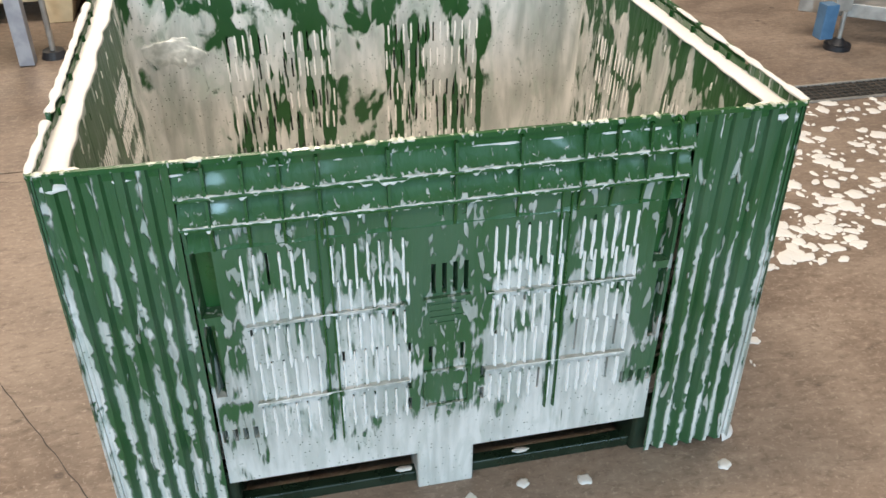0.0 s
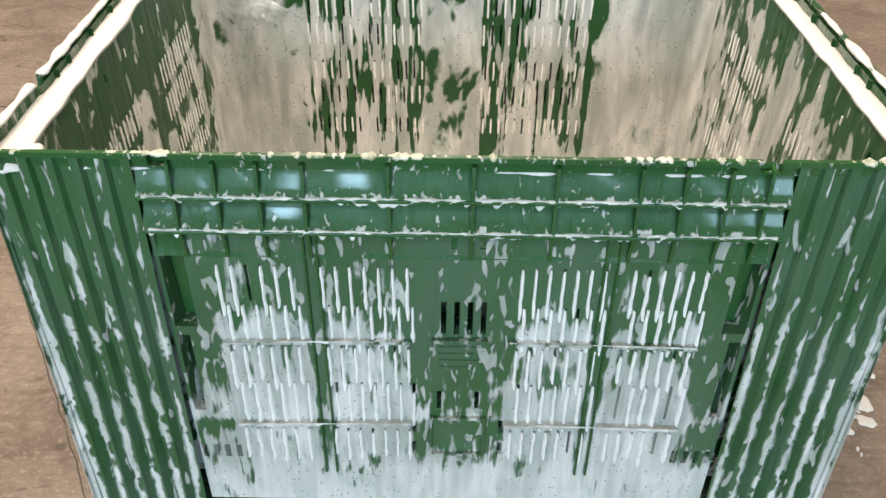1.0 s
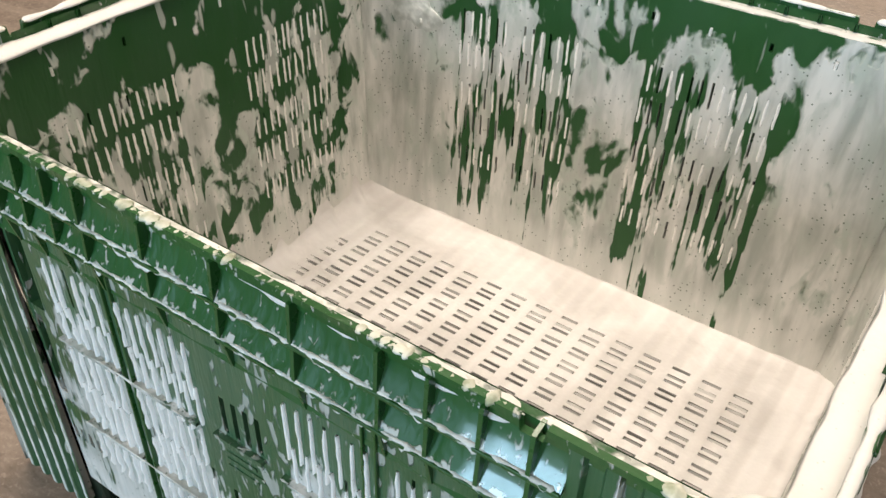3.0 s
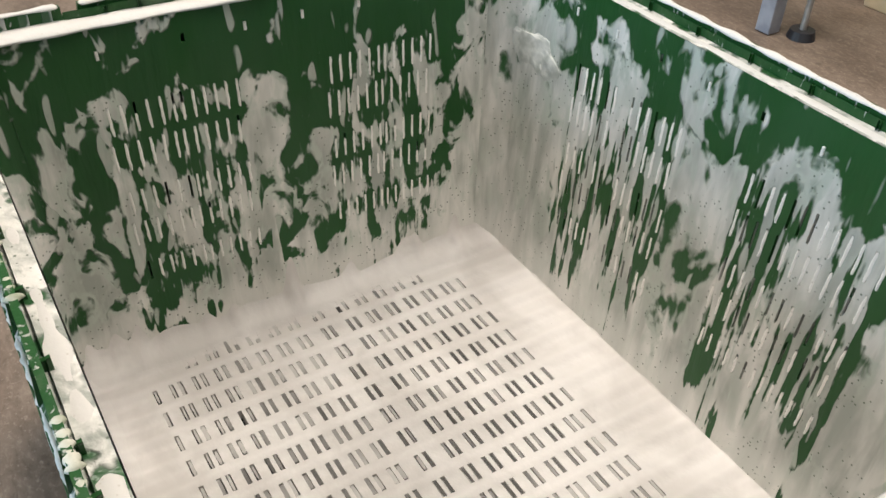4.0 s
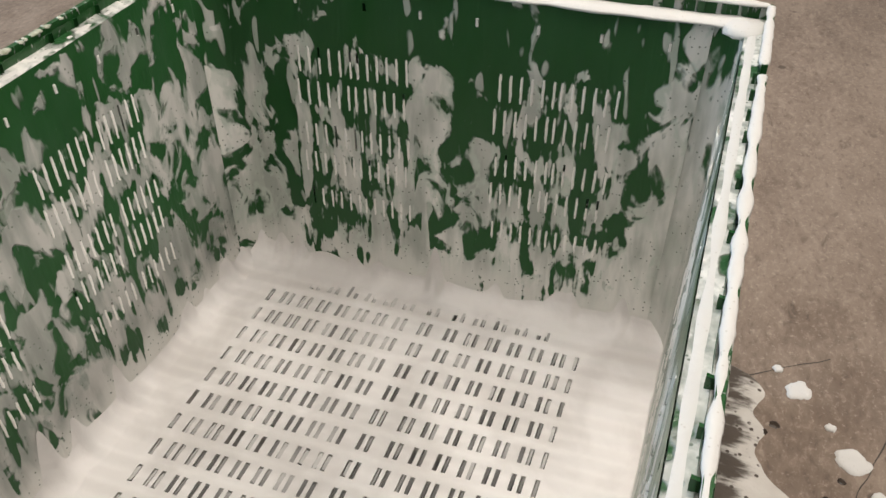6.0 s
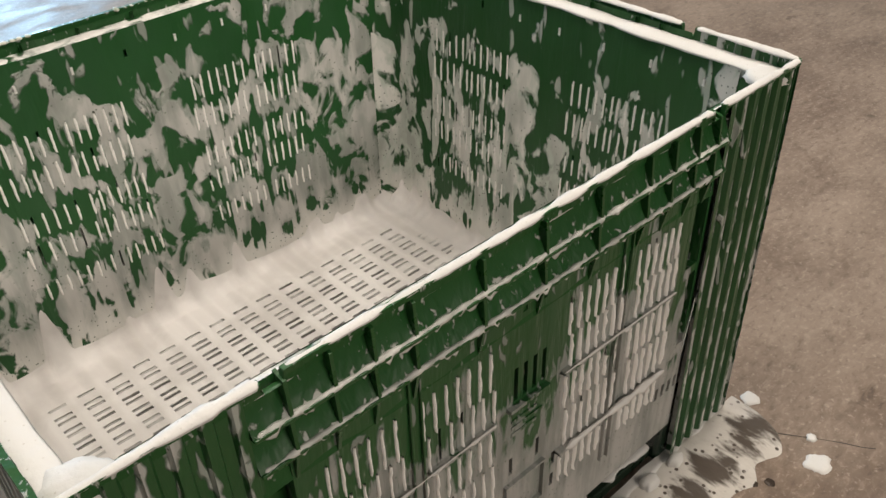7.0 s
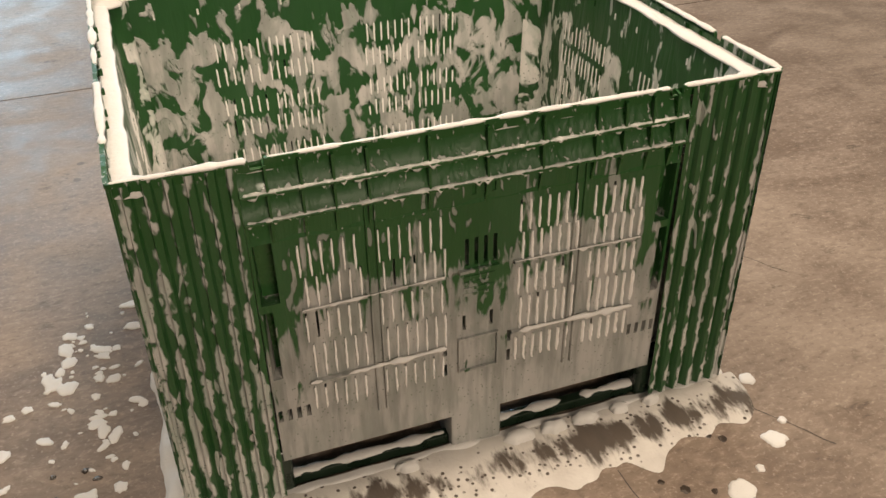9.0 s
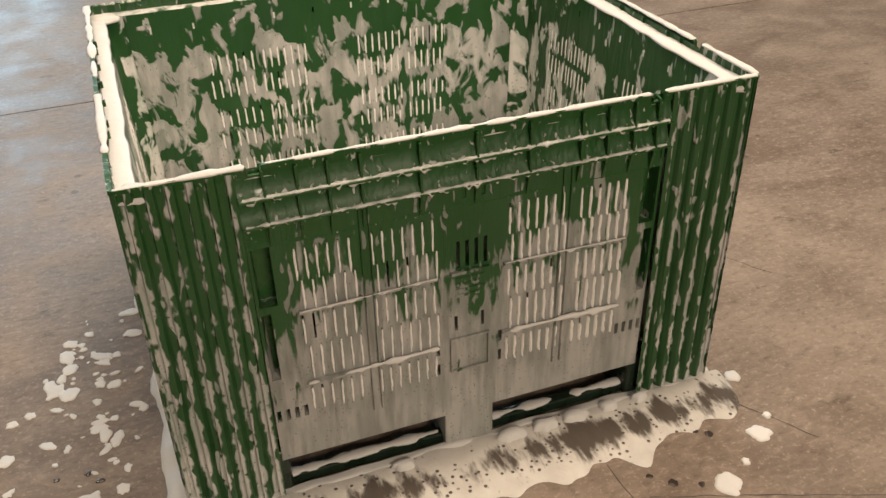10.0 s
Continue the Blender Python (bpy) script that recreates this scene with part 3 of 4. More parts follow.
def build_side(w, half, inner, mat_out, mat_in, groups, long_side):
    f = side(w)
    U = half - 0.19                                # half width of the panel between the corners
    rows = wall_slots(groups, ROWS_Z) + (CENTRE + CORNERS + [(min(t * a, t * b), max(t * a, t * b), lo, hi) for t in (-1, 1) for a, b, lo, hi in POCKETS] if long_side else [])
    thick = inner
    # panel, outer and inner skins with slots right through
    wall = bmesh.new()
    slotted(wall, f, -U + 0.0, U - 0.0, 0.095, 0.655, -0.006, -thick, rows, (True, False))
    wall = part("side_wall", wall, mat_out, pallet_box, "slotted green side wall streaked with white foam")
    lining = bmesh.new()
    inner_slots = wall_slots(INNER_GROUPS[w], INNER_Z)
    vents = [(u - 0.003, u + 0.003, 0.683, 0.697) for u in VENTS[long_side]]
    hin = (IX if long_side else IY) - 0.045
    slotted(lining, f, -hin, hin, DECK - 0.01, 0.735, -thick + 0.006, -thick, inner_slots + vents, (False, True))
    part("wall_lining", lining, mat_in, wall, "foam-streaked inner face of the side wall")
    rng = random.Random(ord(w) + 1)
    bm = bmesh.new()
    for u, _, lo, hi in vents:
        if rng.random() < 0.72:
            box(bm, (u + 0.0006, -thick - 0.0012, lo - 0.001), (u + 0.0054, -thick + 0.004, hi - 0.001), f, 0.0006)
    tagged(part("vent_foam", bm, M_PLUG, wall, "white foam caught in the small vent holes"), kind="stuff")
    for deep, keep, proud in ((-0.0065, 0.97, 0.0032), (-thick + 0.0005, {"a": 0.98, "l": 0.96, "c": 0.62, "r": 0.7}[w], -0.0024)):
        tagged(part("caught_foam", plugs(f, wall_slots(groups, ROWS_Z) if proud > 0 else inner_slots, ord(w), keep, deep, proud, (0.0022 if w == "c" else 0.0025) if proud > 0 else 0.0027, (0.008 if w == "c" else 0.026) if proud > 0 else 0.0, (0.1 if w == "c" else 0.4) if proud > 0 else 0.0), M_PLUG if proud > 0 and w != "c" else M_PLUG_FAR, wall, "foam caught in the slots, whitened to look lit from behind", smooth=True), kind="stuff")
    # sloping bands under the rim, parted by small ribs
    ribs = (-0.365, -0.310, -0.257, -0.200, -0.094, 0.012, 0.116, 0.220, 0.275, 0.330, 0.379) if long_side else (-0.25, -0.2, -0.1, 0.0, 0.1, 0.2, 0.25)
    for k, (hi, lo) in enumerate(((0.752, 0.700), (0.697, 0.649), (0.646, 0.600))):
        bm = bmesh.new()
        n = 120
        for i in range(n):
            a, b = -U + 2 * U * i / n, -U + 2 * U * (i + 1) / n
            out = 0.006 if k < 2 else -0.005
            dip = lambda u: 0.0007 * math.cos(u * 59.0)
            prof = [(-0.010 + (out + 0.010) * (j / 6) ** 2.2, hi + (lo - hi) * j / 6) for j in range(7)]
            for (d0, z0), (d1, z1) in zip(prof, prof[1:]):
                q = [f(a, d0 + dip(a) * (z0 != hi), z0), f(a, d1 + dip(a), z1), f(b, d1 + dip(b), z1), f(b, d0 + dip(b) * (z0 != hi), z0)]
                bm.faces.new([bm.verts.new(p) for p in q])
        bmesh.ops.remove_doubles(bm, verts=bm.verts, dist=1e-5)
        part("band", bm, M_BAND, wall, "wet green sloping band below the rim", smooth=True)
        for u in ribs:
            bm = bmesh.new()
            v = [bm.verts.new(f(u + s, d, z)) for s in (-0.0022, 0.0022) for d, z in ((-0.014, hi), (0.004, hi - 0.004), (0.007 if k < 2 else -0.004, lo), (-0.014, lo))]
            for q in ((0, 1, 2, 3), (7, 6, 5, 4), (1, 5, 6, 2), (0, 4, 5, 1), (2, 6, 7, 3)):
                bm.faces.new([v[i] for i in q])
            part("rib", bm, M_GREEN, wall)
    for z in (0.6985, 0.6475):
        bm = bmesh.new()
        box(bm, (-U, -0.012, z - 0.0025), (U, 0.0085, z + 0.0025), f, 0.001)
        part("ledge", bm, M_GREEN, wall)
    if long_side:
        # upright double ribs between the slot fields
        for c in (-0.2005, 0.2005):
            for o in (-0.0085, 0.0085):
                bm = bmesh.new()
                box(bm, (c + o - 0.0016, -0.008, 0.17), (c + o + 0.0016, -0.0025, 0.640), f, 0.0008)
                part("divider_rib", bm, M_GREEN if w == "a" else mat_out, wall)
        # bowed cross ridges through the slot fields
        for z0, a, b in [(zr, a, b) for zr in (0.452, 0.284) for a, b in ((-0.335, -0.215), (-0.185, -0.068), (0.070, 0.187), (0.215, 0.338))]:
            bm = bmesh.new()
            n = 8
            ring = []
            for i in range(n + 1):
                u = a + (b - a) * i / n
                zz = z0 + 0.004 * math.cos(u * 6)
                ring.append([bm.verts.new(f(u, d, z)) for d, z in ((-0.008, zz - 0.003), (0.001, zz - 0.002), (0.001, zz + 0.002), (-0.008, zz + 0.003))])
            for r0, r1 in zip(ring, ring[1:]):
                for i in range(3):
                    bm.faces.new((r0[i], r1[i], r1[i + 1], r0[i + 1]))
            part("cross_ridge", bm, mat_out, wall)
        # raised frame of the label field
        for lo, hi in (((-0.042, -0.006, 0.215), (0.042, -0.002, 0.219)), ((-0.042, -0.006, 0.296), (0.042, -0.002, 0.300)),
                       ((-0.042, -0.006, 0.219), (-0.039, -0.002, 0.296)), ((0.039, -0.006, 0.219), (0.042, -0.002, 0.296)),
                       ((-0.040, -0.007, 0.455), (0.040, 0.000, 0.461))):
            bm = bmesh.new()
            box(bm, lo, hi, f)
            part("label_frame", bm, mat_out, wall)
        # worn moulded lettering, unreadable
        for k, z in enumerate((0.437, 0.424, 0.411, 0.398)):
            bm = bmesh.new()
            box(bm, (-0.030, -0.006, z), (0.033 - 0.012 * (k % 2), -0.0048, z + 0.006), f)
            part("moulded_bar", bm, mat_out, wall)
        # deep upright pockets next to the corners
        for s in (-1, 1):
            for u0, u1, z0, z1 in POCKETS:
                bm = bmesh.new()
                v = [bm.verts.new(f(s * u, -0.028, z)) for u, z in ((u0, z0), (u1, z0), (u1, z1), (u0, z1))]
                bm.faces.new(v)
                part("pocket", bm, M_GREEN, wall, "deep dark upright pocket")
    return wall


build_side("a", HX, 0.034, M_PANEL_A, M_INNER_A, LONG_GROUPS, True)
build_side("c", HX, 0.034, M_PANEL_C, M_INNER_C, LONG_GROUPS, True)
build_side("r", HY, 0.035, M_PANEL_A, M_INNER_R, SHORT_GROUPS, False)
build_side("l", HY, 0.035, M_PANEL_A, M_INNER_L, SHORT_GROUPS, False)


def corner(sx, sy):
    """A corrugated corner post, wrapped round both sides."""
    prof = []
    p, d = 0.0317, 0.007
    flat = [(0.0, 0.0), (0.36, 0.0), (0.46, 1.0), (0.88, 1.0), (1.0, 0.0)]
    for k in range(6):
        for t, dep in flat[:-1]:
            prof.append((HX - 0.19 + p * (k + t), HY - d * dep))
    prof.append((HX - 0.004, HY))
    prof.append((HX, HY - 0.004))
    for k in range(5, -1, -1):
        for t, dep in flat[::-1][1:]:
            prof.append((HX - d * dep, HY - 0.19 + p * (k + t) if (k, t) != (5, 0) else HY - 0.19 + p * k))
    bm = bmesh.new()
    zs = [0.012, 0.10, 0.25, 0.40, 0.55, 0.70, 0.757]
    rows = [[bm.verts.new(draft(sx * x, sy * y, z)) for x, y in prof] for z in zs]
    for r0, r1 in zip(rows, rows[1:]):
        for i in range(len(prof) - 1):
            q = (r0[i], r0[i + 1], r1[i + 1], r1[i])
            bm.faces.new(q if sx * sy < 0 else q[::-1])
    # inner rounded corner
    R = 0.045
    bm2 = bmesh.new()
    arc = [(IX - R + R * math.cos(a), IY - R + R * math.sin(a)) for a in [math.pi / 2 * i / 8 for i in range(9)]]
    zz = [DECK - 0.01, 0.3, 0.5, 0.735]
    rr = [[bm2.verts.new(draft(sx * x, sy * y, z)) for x, y in arc] for z in zz]
    for r0, r1 in zip(rr, rr[1:]):
        for i in range(8):
            bm2.faces.new((r0[i], r0[i + 1], r1[i + 1], r1[i]))
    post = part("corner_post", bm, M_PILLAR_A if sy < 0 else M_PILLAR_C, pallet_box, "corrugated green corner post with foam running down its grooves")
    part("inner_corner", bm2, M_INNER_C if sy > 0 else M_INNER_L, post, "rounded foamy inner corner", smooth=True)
    # foot under the post, its green darkened for the shade there
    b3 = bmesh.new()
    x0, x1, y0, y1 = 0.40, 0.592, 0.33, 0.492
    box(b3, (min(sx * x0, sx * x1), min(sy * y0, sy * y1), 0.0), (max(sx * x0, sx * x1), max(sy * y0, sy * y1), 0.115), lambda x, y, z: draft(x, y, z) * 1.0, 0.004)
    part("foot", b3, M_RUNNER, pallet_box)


for sx in (-1, 1):
    for sy in (-1, 1):
        corner(sx, sy)


def rounded(hx, hy, r, n=8):
    out = []
    for cx, cy, a0 in ((hx - r, hy - r, 0), (-hx + r, hy - r, 90), (-hx + r, -hy + r, 180), (hx - r, -hy + r, 270)):
        for i in range(n + 1):
            a = radians(a0 + 90 * i / n)
            out.append((cx + r * math.cos(a), cy + r * math.sin(a)))
    return out


def rim():
    outer, lip, inn = rounded(HX + 0.002, HY + 0.002, 0.010), rounded(HX - 0.006, HY - 0.006, 0.006), rounded(IX - 0.0016, IY - 0.0016, 0.045)

    def notched(loop):
        """The loop with the ends of four pairs of notches set into its straight stretches, and which of its points lie low."""
        out = []
        for p, q in zip(loop, loop[1:] + loop[:1]):
            out.append((*p, 0))
            if abs(p[0] - q[0]) > 0.5:
                s = 1 if q[0] > p[0] else -1
                out += [(s * x, p[1], k) for x, k in ((-0.389, 0), (-0.387, 1), (-0.365, 1), (-0.363, 0), (0.363, 0), (0.365, 1), (0.387, 1), (0.389, 0))]
            if abs(p[1] - q[1]) > 0.5:
                s = 1 if q[1] > p[1] else -1
                out += [(p[0], s * y, k) for y, k in ((-0.312, 0), (-0.310, 1), (-0.288, 1), (-0.286, 0), (0.286, 0), (0.288, 1), (0.310, 1), (0.312, 0))]
        return out

    for name, loops, mat, label in (("rim_lip", [(outer, 0.7525), (outer, TOP - 0.002), (outer, TOP), (lip, TOP), (lip, 0.737)], M_BAND, "thin raised green lip of the rim"),
                                    ("rim_ledge", [(lip, 0.738), (inn, 0.735), (inn, 0.700)], M_RIM, "stacking rim channel with foam on it")):
        bm = bmesh.new()
        vs = [[bm.verts.new((x, y, min(z, 0.744) if low else z)) for x, y, low in notched(lp)] for lp, z in loops]
        n = len(vs[0])
        for r0, r1 in zip(vs, vs[1:]):
            for i in range(n):
                bm.faces.new((r0[i], r0[(i + 1) % n], r1[(i + 1) % n], r1[i]))
        part(name, bm, mat, pallet_box, label)


rim()


def deck():
    """The slotted bottom with foam over it."""
    rng = random.Random(5)
    lines = [-0.332, 0.291]
    for start, count in ((-0.303, 7), (-0.010, 1), (0.042, 6)):
        lines += [start + (0.0403 if start < 0 else 0.0420) * i + o for i in range(count) for o in (0.0, 0.0152)]
    slots = []
    for i in range(17):
        x = -0.4720 + 0.0585 * i
        for y in lines:
            # the corners of the field stay buried
            if (abs(x + 0.01) / 0.455) ** 6 + (abs(y + 0.02) / 0.335) ** 6 > 1.25:
                continue
            slots.append((x - 0.0175, x + 0.0175, y - 0.0038, y + 0.0038))
    bm = bmesh.new()
    slotted(bm, lambda u, d, v: Vector((u, v, d)), -0.546, 0.546, -0.450, 0.450, DECK, DECK - 0.02, slots, (True, False))
    part("bottom", bm, M_DECK, pallet_box, "slotted bottom buried in thick white foam")
    bm = bmesh.new()
    for x0, x1, y0, y1 in slots:
        if rng.random() < 0.03:
            continue
        # films shrink from the slot's edges and leave dark slits there
        z = DECK - rng.uniform(0.0004, 0.0018)
        faint = -0.20 < y0 < -0.03
        a, b = (rng.choice((0.0, 0.0, 0.0006)), rng.choice((0.0, 0.0005))) if faint else (rng.choice((0.0, 0.0012, 0.0016, 0.0022)), rng.choice((0.0, 0.0010, 0.0014, 0.0020)))
        c = rng.choice((0.0, 0.001, 0.003))
        m = (x0 + x1) / 2
        ring = ((x0 + c, y0 + a + 0.0008), (m - 0.006, y0 + a), (m + 0.006, y0 + a), (x1 - c, y0 + a + 0.0008), (x1 - c, y1 - b - 0.0008), (m + 0.006, y1 - b), (m - 0.006, y1 - b), (x0 + c, y1 - b - 0.0008))
        bm.faces.new([bm.verts.new((px, py, z)) for px, py in ring])
    tagged(part("soap_film", bm, M_FILM, pallet_box, "grey soap film in the bottom slots"), kind="stuff")
    # flat sheet added as the painted shade seen through the slots
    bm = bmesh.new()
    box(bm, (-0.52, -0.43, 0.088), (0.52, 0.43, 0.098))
    part("under_deck", bm, M_SHADE, pallet_box, "near-black sheet standing for the shade below the bottom slots")
    # runners and middle feet
    for x0, x1 in ((-0.055, 0.055),):
        for y0, y1 in ((-0.487, -0.36), (-0.08, 0.08), (0.36, 0.487)):
            bm = bmesh.new()
            box(bm, (x0, y0, 0.0), (x1, y1, 0.11), None, 0.004)
            part("foot", bm, M_PANEL_A if y0 < 0 else M_PANEL_C, pallet_box)
    # runners carry the shade under the box in their colour
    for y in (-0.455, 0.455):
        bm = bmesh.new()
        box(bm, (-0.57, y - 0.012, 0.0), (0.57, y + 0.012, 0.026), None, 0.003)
        part("runner", bm, M_RUNNER, pallet_box, "low green bottom runner, colour darkened for the shade under the box")


deck()


# ---- foam lying on things ----
def rope(bm, pts, wide, high, seed, gap=0.0, step=0.006, lump=0.5, drip=0.0, grain=28.0):
    """A lumpy bead of foam along a line; high is upwards, wide across."""
    length = sum((Vector(b) - Vector(a)).length for a, b in zip(pts, pts[1:]))
    n = max(4, int(length / step))
    ring = None
    for i in range(n + 1):
        s = i / n * length
        for a, b in zip(pts, pts[1:]):
            a, b = Vector(a), Vector(b)
            L = (b - a).length
            if s <= L + 1e-6:
                p, d = a + (b - a) * min(1, s / L), (b - a).normalized()
                break
            s -= L
        q = p * grain + Vector((seed * 3.1, seed, 0))
        k = 1 + lump * noise.noise(q) * 1.6 + 0.35 * lump * noise.noise(q * 3.3)
        g = noise.noise(p * 9 + Vector((seed * 7.7, 3, 1))) * 0.5 + 0.5
        k = max(0.0, k) * (1.0 if g > gap else max(0.0, 1 - (gap - g) * 14))
        if i in (0, n):
            k *= 0.3
        if k < 0.08:
            ring = None
            continue
        across = Vector((d.y, -d.x, 0))
        dr = max(0.0, noise.noise(q * 1.7 + Vector((9, 2, 4)))) * drip
        row = []
        for j in range(7):
            t = math.pi * j / 6
            row.append(bm.verts.new(p + across * (wide * k * math.cos(t)) + Vector((0, 0, high * k * math.sin(t) - (dr if j in (0, 1) else 0)))))
        if ring:
            for u in range(6):
                bm.faces.new((ring[u], ring[u + 1], row[u + 1], row[u]))
            bm.faces.new((ring[6], ring[0], row[0], row[6]))
        else:
            bm.faces.new(row)
        ring = row


def rim_foam():
    e = HX - 0.003, HY - 0.003
    z = TOP - 0.002
    bm = bmesh.new()
    # on the lip: thick on three sides, ragged on the long side facing the doorway
    for k, (x0, x1) in enumerate(((-e[0], -0.389), (-0.362, 0.362), (0.389, e[0]))):
        rope(bm, [(x0, e[1], z), (x1, e[1], z)], 0.0062, 0.0042, 1 + k * 0.3, 0.22, lump=0.5)
    rope(bm, [(e[0], -e[1], z), (e[0], e[1], z)], 0.0075, 0.0048, 2, 0.40, lump=0.45, grain=24.0)
    for k, (y0, y1) in enumerate(((-e[1], -0.313), (-0.285, 0.285), (0.313, e[1]))):
        rope(bm, [(-e[0], y0, z), (-e[0], y1, z)], 0.0075, 0.0045, 3 + k * 0.3, 0.24, lump=0.45, grain=24.0)
    ragged = bmesh.new()
    rope(ragged, [(-e[0], -e[1], z), (e[0], -e[1], z)], 0.0042, 0.0022, 4, 0.38, 0.0022, lump=1.2, grain=130.0)
    obj("foam_bead", ragged, M_FLECK, label="ragged dirty foam flecks along the box rim", category="foam", kind="stuff", smooth=True)
    obj("foam_bead", bm, M_FOAM, label="lumpy white foam bead along the box rim", category="foam", kind="stuff", smooth=True)
    bm = bmesh.new()
    m = ((HX - 0.007 + IX) / 2, (HY - 0.007 + IY) / 2)
    zl = 0.733
    rope(bm, [(-IX, m[1] - 0.001, zl), (IX, m[1] - 0.001, zl)], 0.0115, 0.004, 11, 0.0, 0.01, 0.10, 0.0, 12.0)
    rope(bm, [(m[0], -IY, zl), (m[0], IY, zl)], 0.021, 0.006, 12, 0.05, 0.01, 0.14, 0.0, 15.0)
    rope(bm, [(-m[0], -IY, zl), (-m[0], IY, zl)], 0.024, 0.007, 13, 0.0, 0.01, 0.16, 0.0, 15.0)
    rope(bm, [(-IX, -m[1], zl), (IX, -m[1], zl)], 0.011, 0.004, 14, 0.35, 0.01, 0.5)
    obj("foam_bead", bm, M_FOAM, label="smooth white foam lying in the rim channel", category="foam", kind="stuff", smooth=True)
    for sx in (-1, 1):
        for sy in (-1, 1):
            bm = bmesh.new()
            c = Vector((sx * (IX - 0.002), sy * (IY - 0.002), 0.731))
            bmesh.ops.create_icosphere(bm, subdivisions=3, radius=1.0)
            for v in bm.verts:
                q = v.co.copy()
                k = 1 + 0.25 * noise.noise(q * 1.8 + c * 9)
                v.co = c + Vector((q.x * 0.036 * k, q.y * 0.034 * k, max(-0.2, q.z) * 0.013 * k))
            obj("foam_mound", bm, M_FOAM, label="white foam mound in the corner of the rim", category="foam", group="foam mounds on the rim corners", smooth=True)
    for k, y in enumerate((-0.455, 0.455)):
        bm = bmesh.new()
        for x0, x1 in ((-0.39, -0.06), (0.06, 0.39)):
            rope(bm, [(x0, y, 0.024), (x1, y, 0.024)], 0.010, 0.006, 41 + k, 0.62 if y < 0 else 0.42, 0.004, 0.7, 0.0, 22.0)
        obj("foam_bead", bm, M_FOAM, label="foam lumps on the bottom runner of the box", category="foam", kind="stuff", smooth=True)
    for w, seed in (("a", 21), ("c", 31)):
        f = side(w)
        bm = bmesh.new()
        # thin crescents resting on the cross ridges
        for z, wide, gap in ((0.4575, 0.0014, 0.40), (0.2895, 0.0042, 0.28)) if w == "c" else ((0.4575, 0.0010, 0.45), (0.2895, 0.0010, 0.45)):
            for u0, u1 in ((-0.335, -0.068), (0.070, 0.338)):
                rope(bm, [f(u0 + (u1 - u0) * i / 8, 0.0, z + 0.004 * math.cos((u0 + (u1 - u0) * i / 8) * 6) - 0.003) for i in range(9)], wide, wide * 1.3, seed + z + u0, gap, 0.003, 0.6, 0.010, 34.0)
        obj("foam_bead", bm, M_FOAM if w == "c" else M_LEDGE, label="thin white foam crescents on the ridges of the box wall", category="foam", kind="stuff", smooth=True)
        bm = bmesh.new()
        for k, z in enumerate((0.700, 0.649)):
            pts = [f(-0.405 + 0.81 * i / 20, 0.0045, z) for i in range(21)]
            rope(bm, pts, 0.0036, 0.0028 if w == "a" else 0.0045, seed + k, 0.0, 0.003, 0.5, 0.016, 60.0)
        obj("foam_bead", bm, M_LEDGE, label="dripping foam line on the ledges of the box wall", category="foam", kind="stuff", smooth=True)


rim_foam()


def fillet_foam():
    """Foam heaped where the inner walls meet the bottom."""
    bm = bmesh.new()
    ex, ey = 0.5335, 0.4395
    for (x0, y0), (x1, y1), (nx, ny), tall, broad in (((-ex, -ey), (ex, -ey), (0, 1), 0.034, 0.055), ((ex, ey), (-ex, ey), (0, -1), 0.006, 0.010),
                                                      ((ex, -ey), (ex, ey), (-1, 0), 0.020, 0.040), ((-ex, ey), (-ex, -ey), (1, 0), 0.036, 0.065)):
        n = 190
        ring = None
        for i in range(n + 1):
            t = i / n
            p = Vector((x0 + (x1 - x0) * t, y0 + (y1 - y0) * t, DECK))
            a = noise.noise(p * 11 + Vector((nx * 5, ny * 5, 2)))
            b = noise.noise(p * 24 + Vector((1, 7, 2)))
            h, wd = tall * (1 + 4.2 * max(0.0, b) ** 1.5 + 0.6 * a), broad * (1 + 0.25 * a)
            row = []
            for j in range(7):
                s = j / 6
                row.append(bm.verts.new(p + Vector((nx * wd * s ** 1.4, ny * wd * s ** 1.4, h * (1 - s) ** 2.6 - 0.0012 * s)) - Vector((nx, ny, 0)) * 0.001 * (1 - s)))
            if ring:
                for j in range(6):
                    bm.faces.new((ring[j], ring[j + 1], row[j + 1], row[j]))
            ring = row
    obj("foam_drift", bm, M_DECK, label="soft foam drift along the inside bottom edges", category="foam", kind="stuff", smooth=True)


fillet_foam()


def clump():
    """A thick slab of foam stuck high up beside an inside corner."""
    bm = bmesh.new()
    bmesh.ops.create_icosphere(bm, subdivisions=5, radius=1.0)
    for v in bm.verts:
        q = v.co.copy()
        k = 1 + 0.38 * noise.noise(q * 1.5 + Vector((4, 1, 2))) + 0.12 * noise.noise(q * 4.2)
        droop = -0.020 * max(0.0, q.x) - 0.018 * abs(noise.noise(Vector((q.x * 3.0, 7, 1)))) * (q.z < 0)
        v.co = Vector((-0.455 + q.x * 0.075 * k, 0.4590 + q.y * 0.0060 * k, 0.575 + q.z * 0.036 * k + droop))
    obj("foam_clump", bm, M_LEDGE, label="thick white foam clump stuck to the inside box wall", category="foam", smooth=True)


clump()


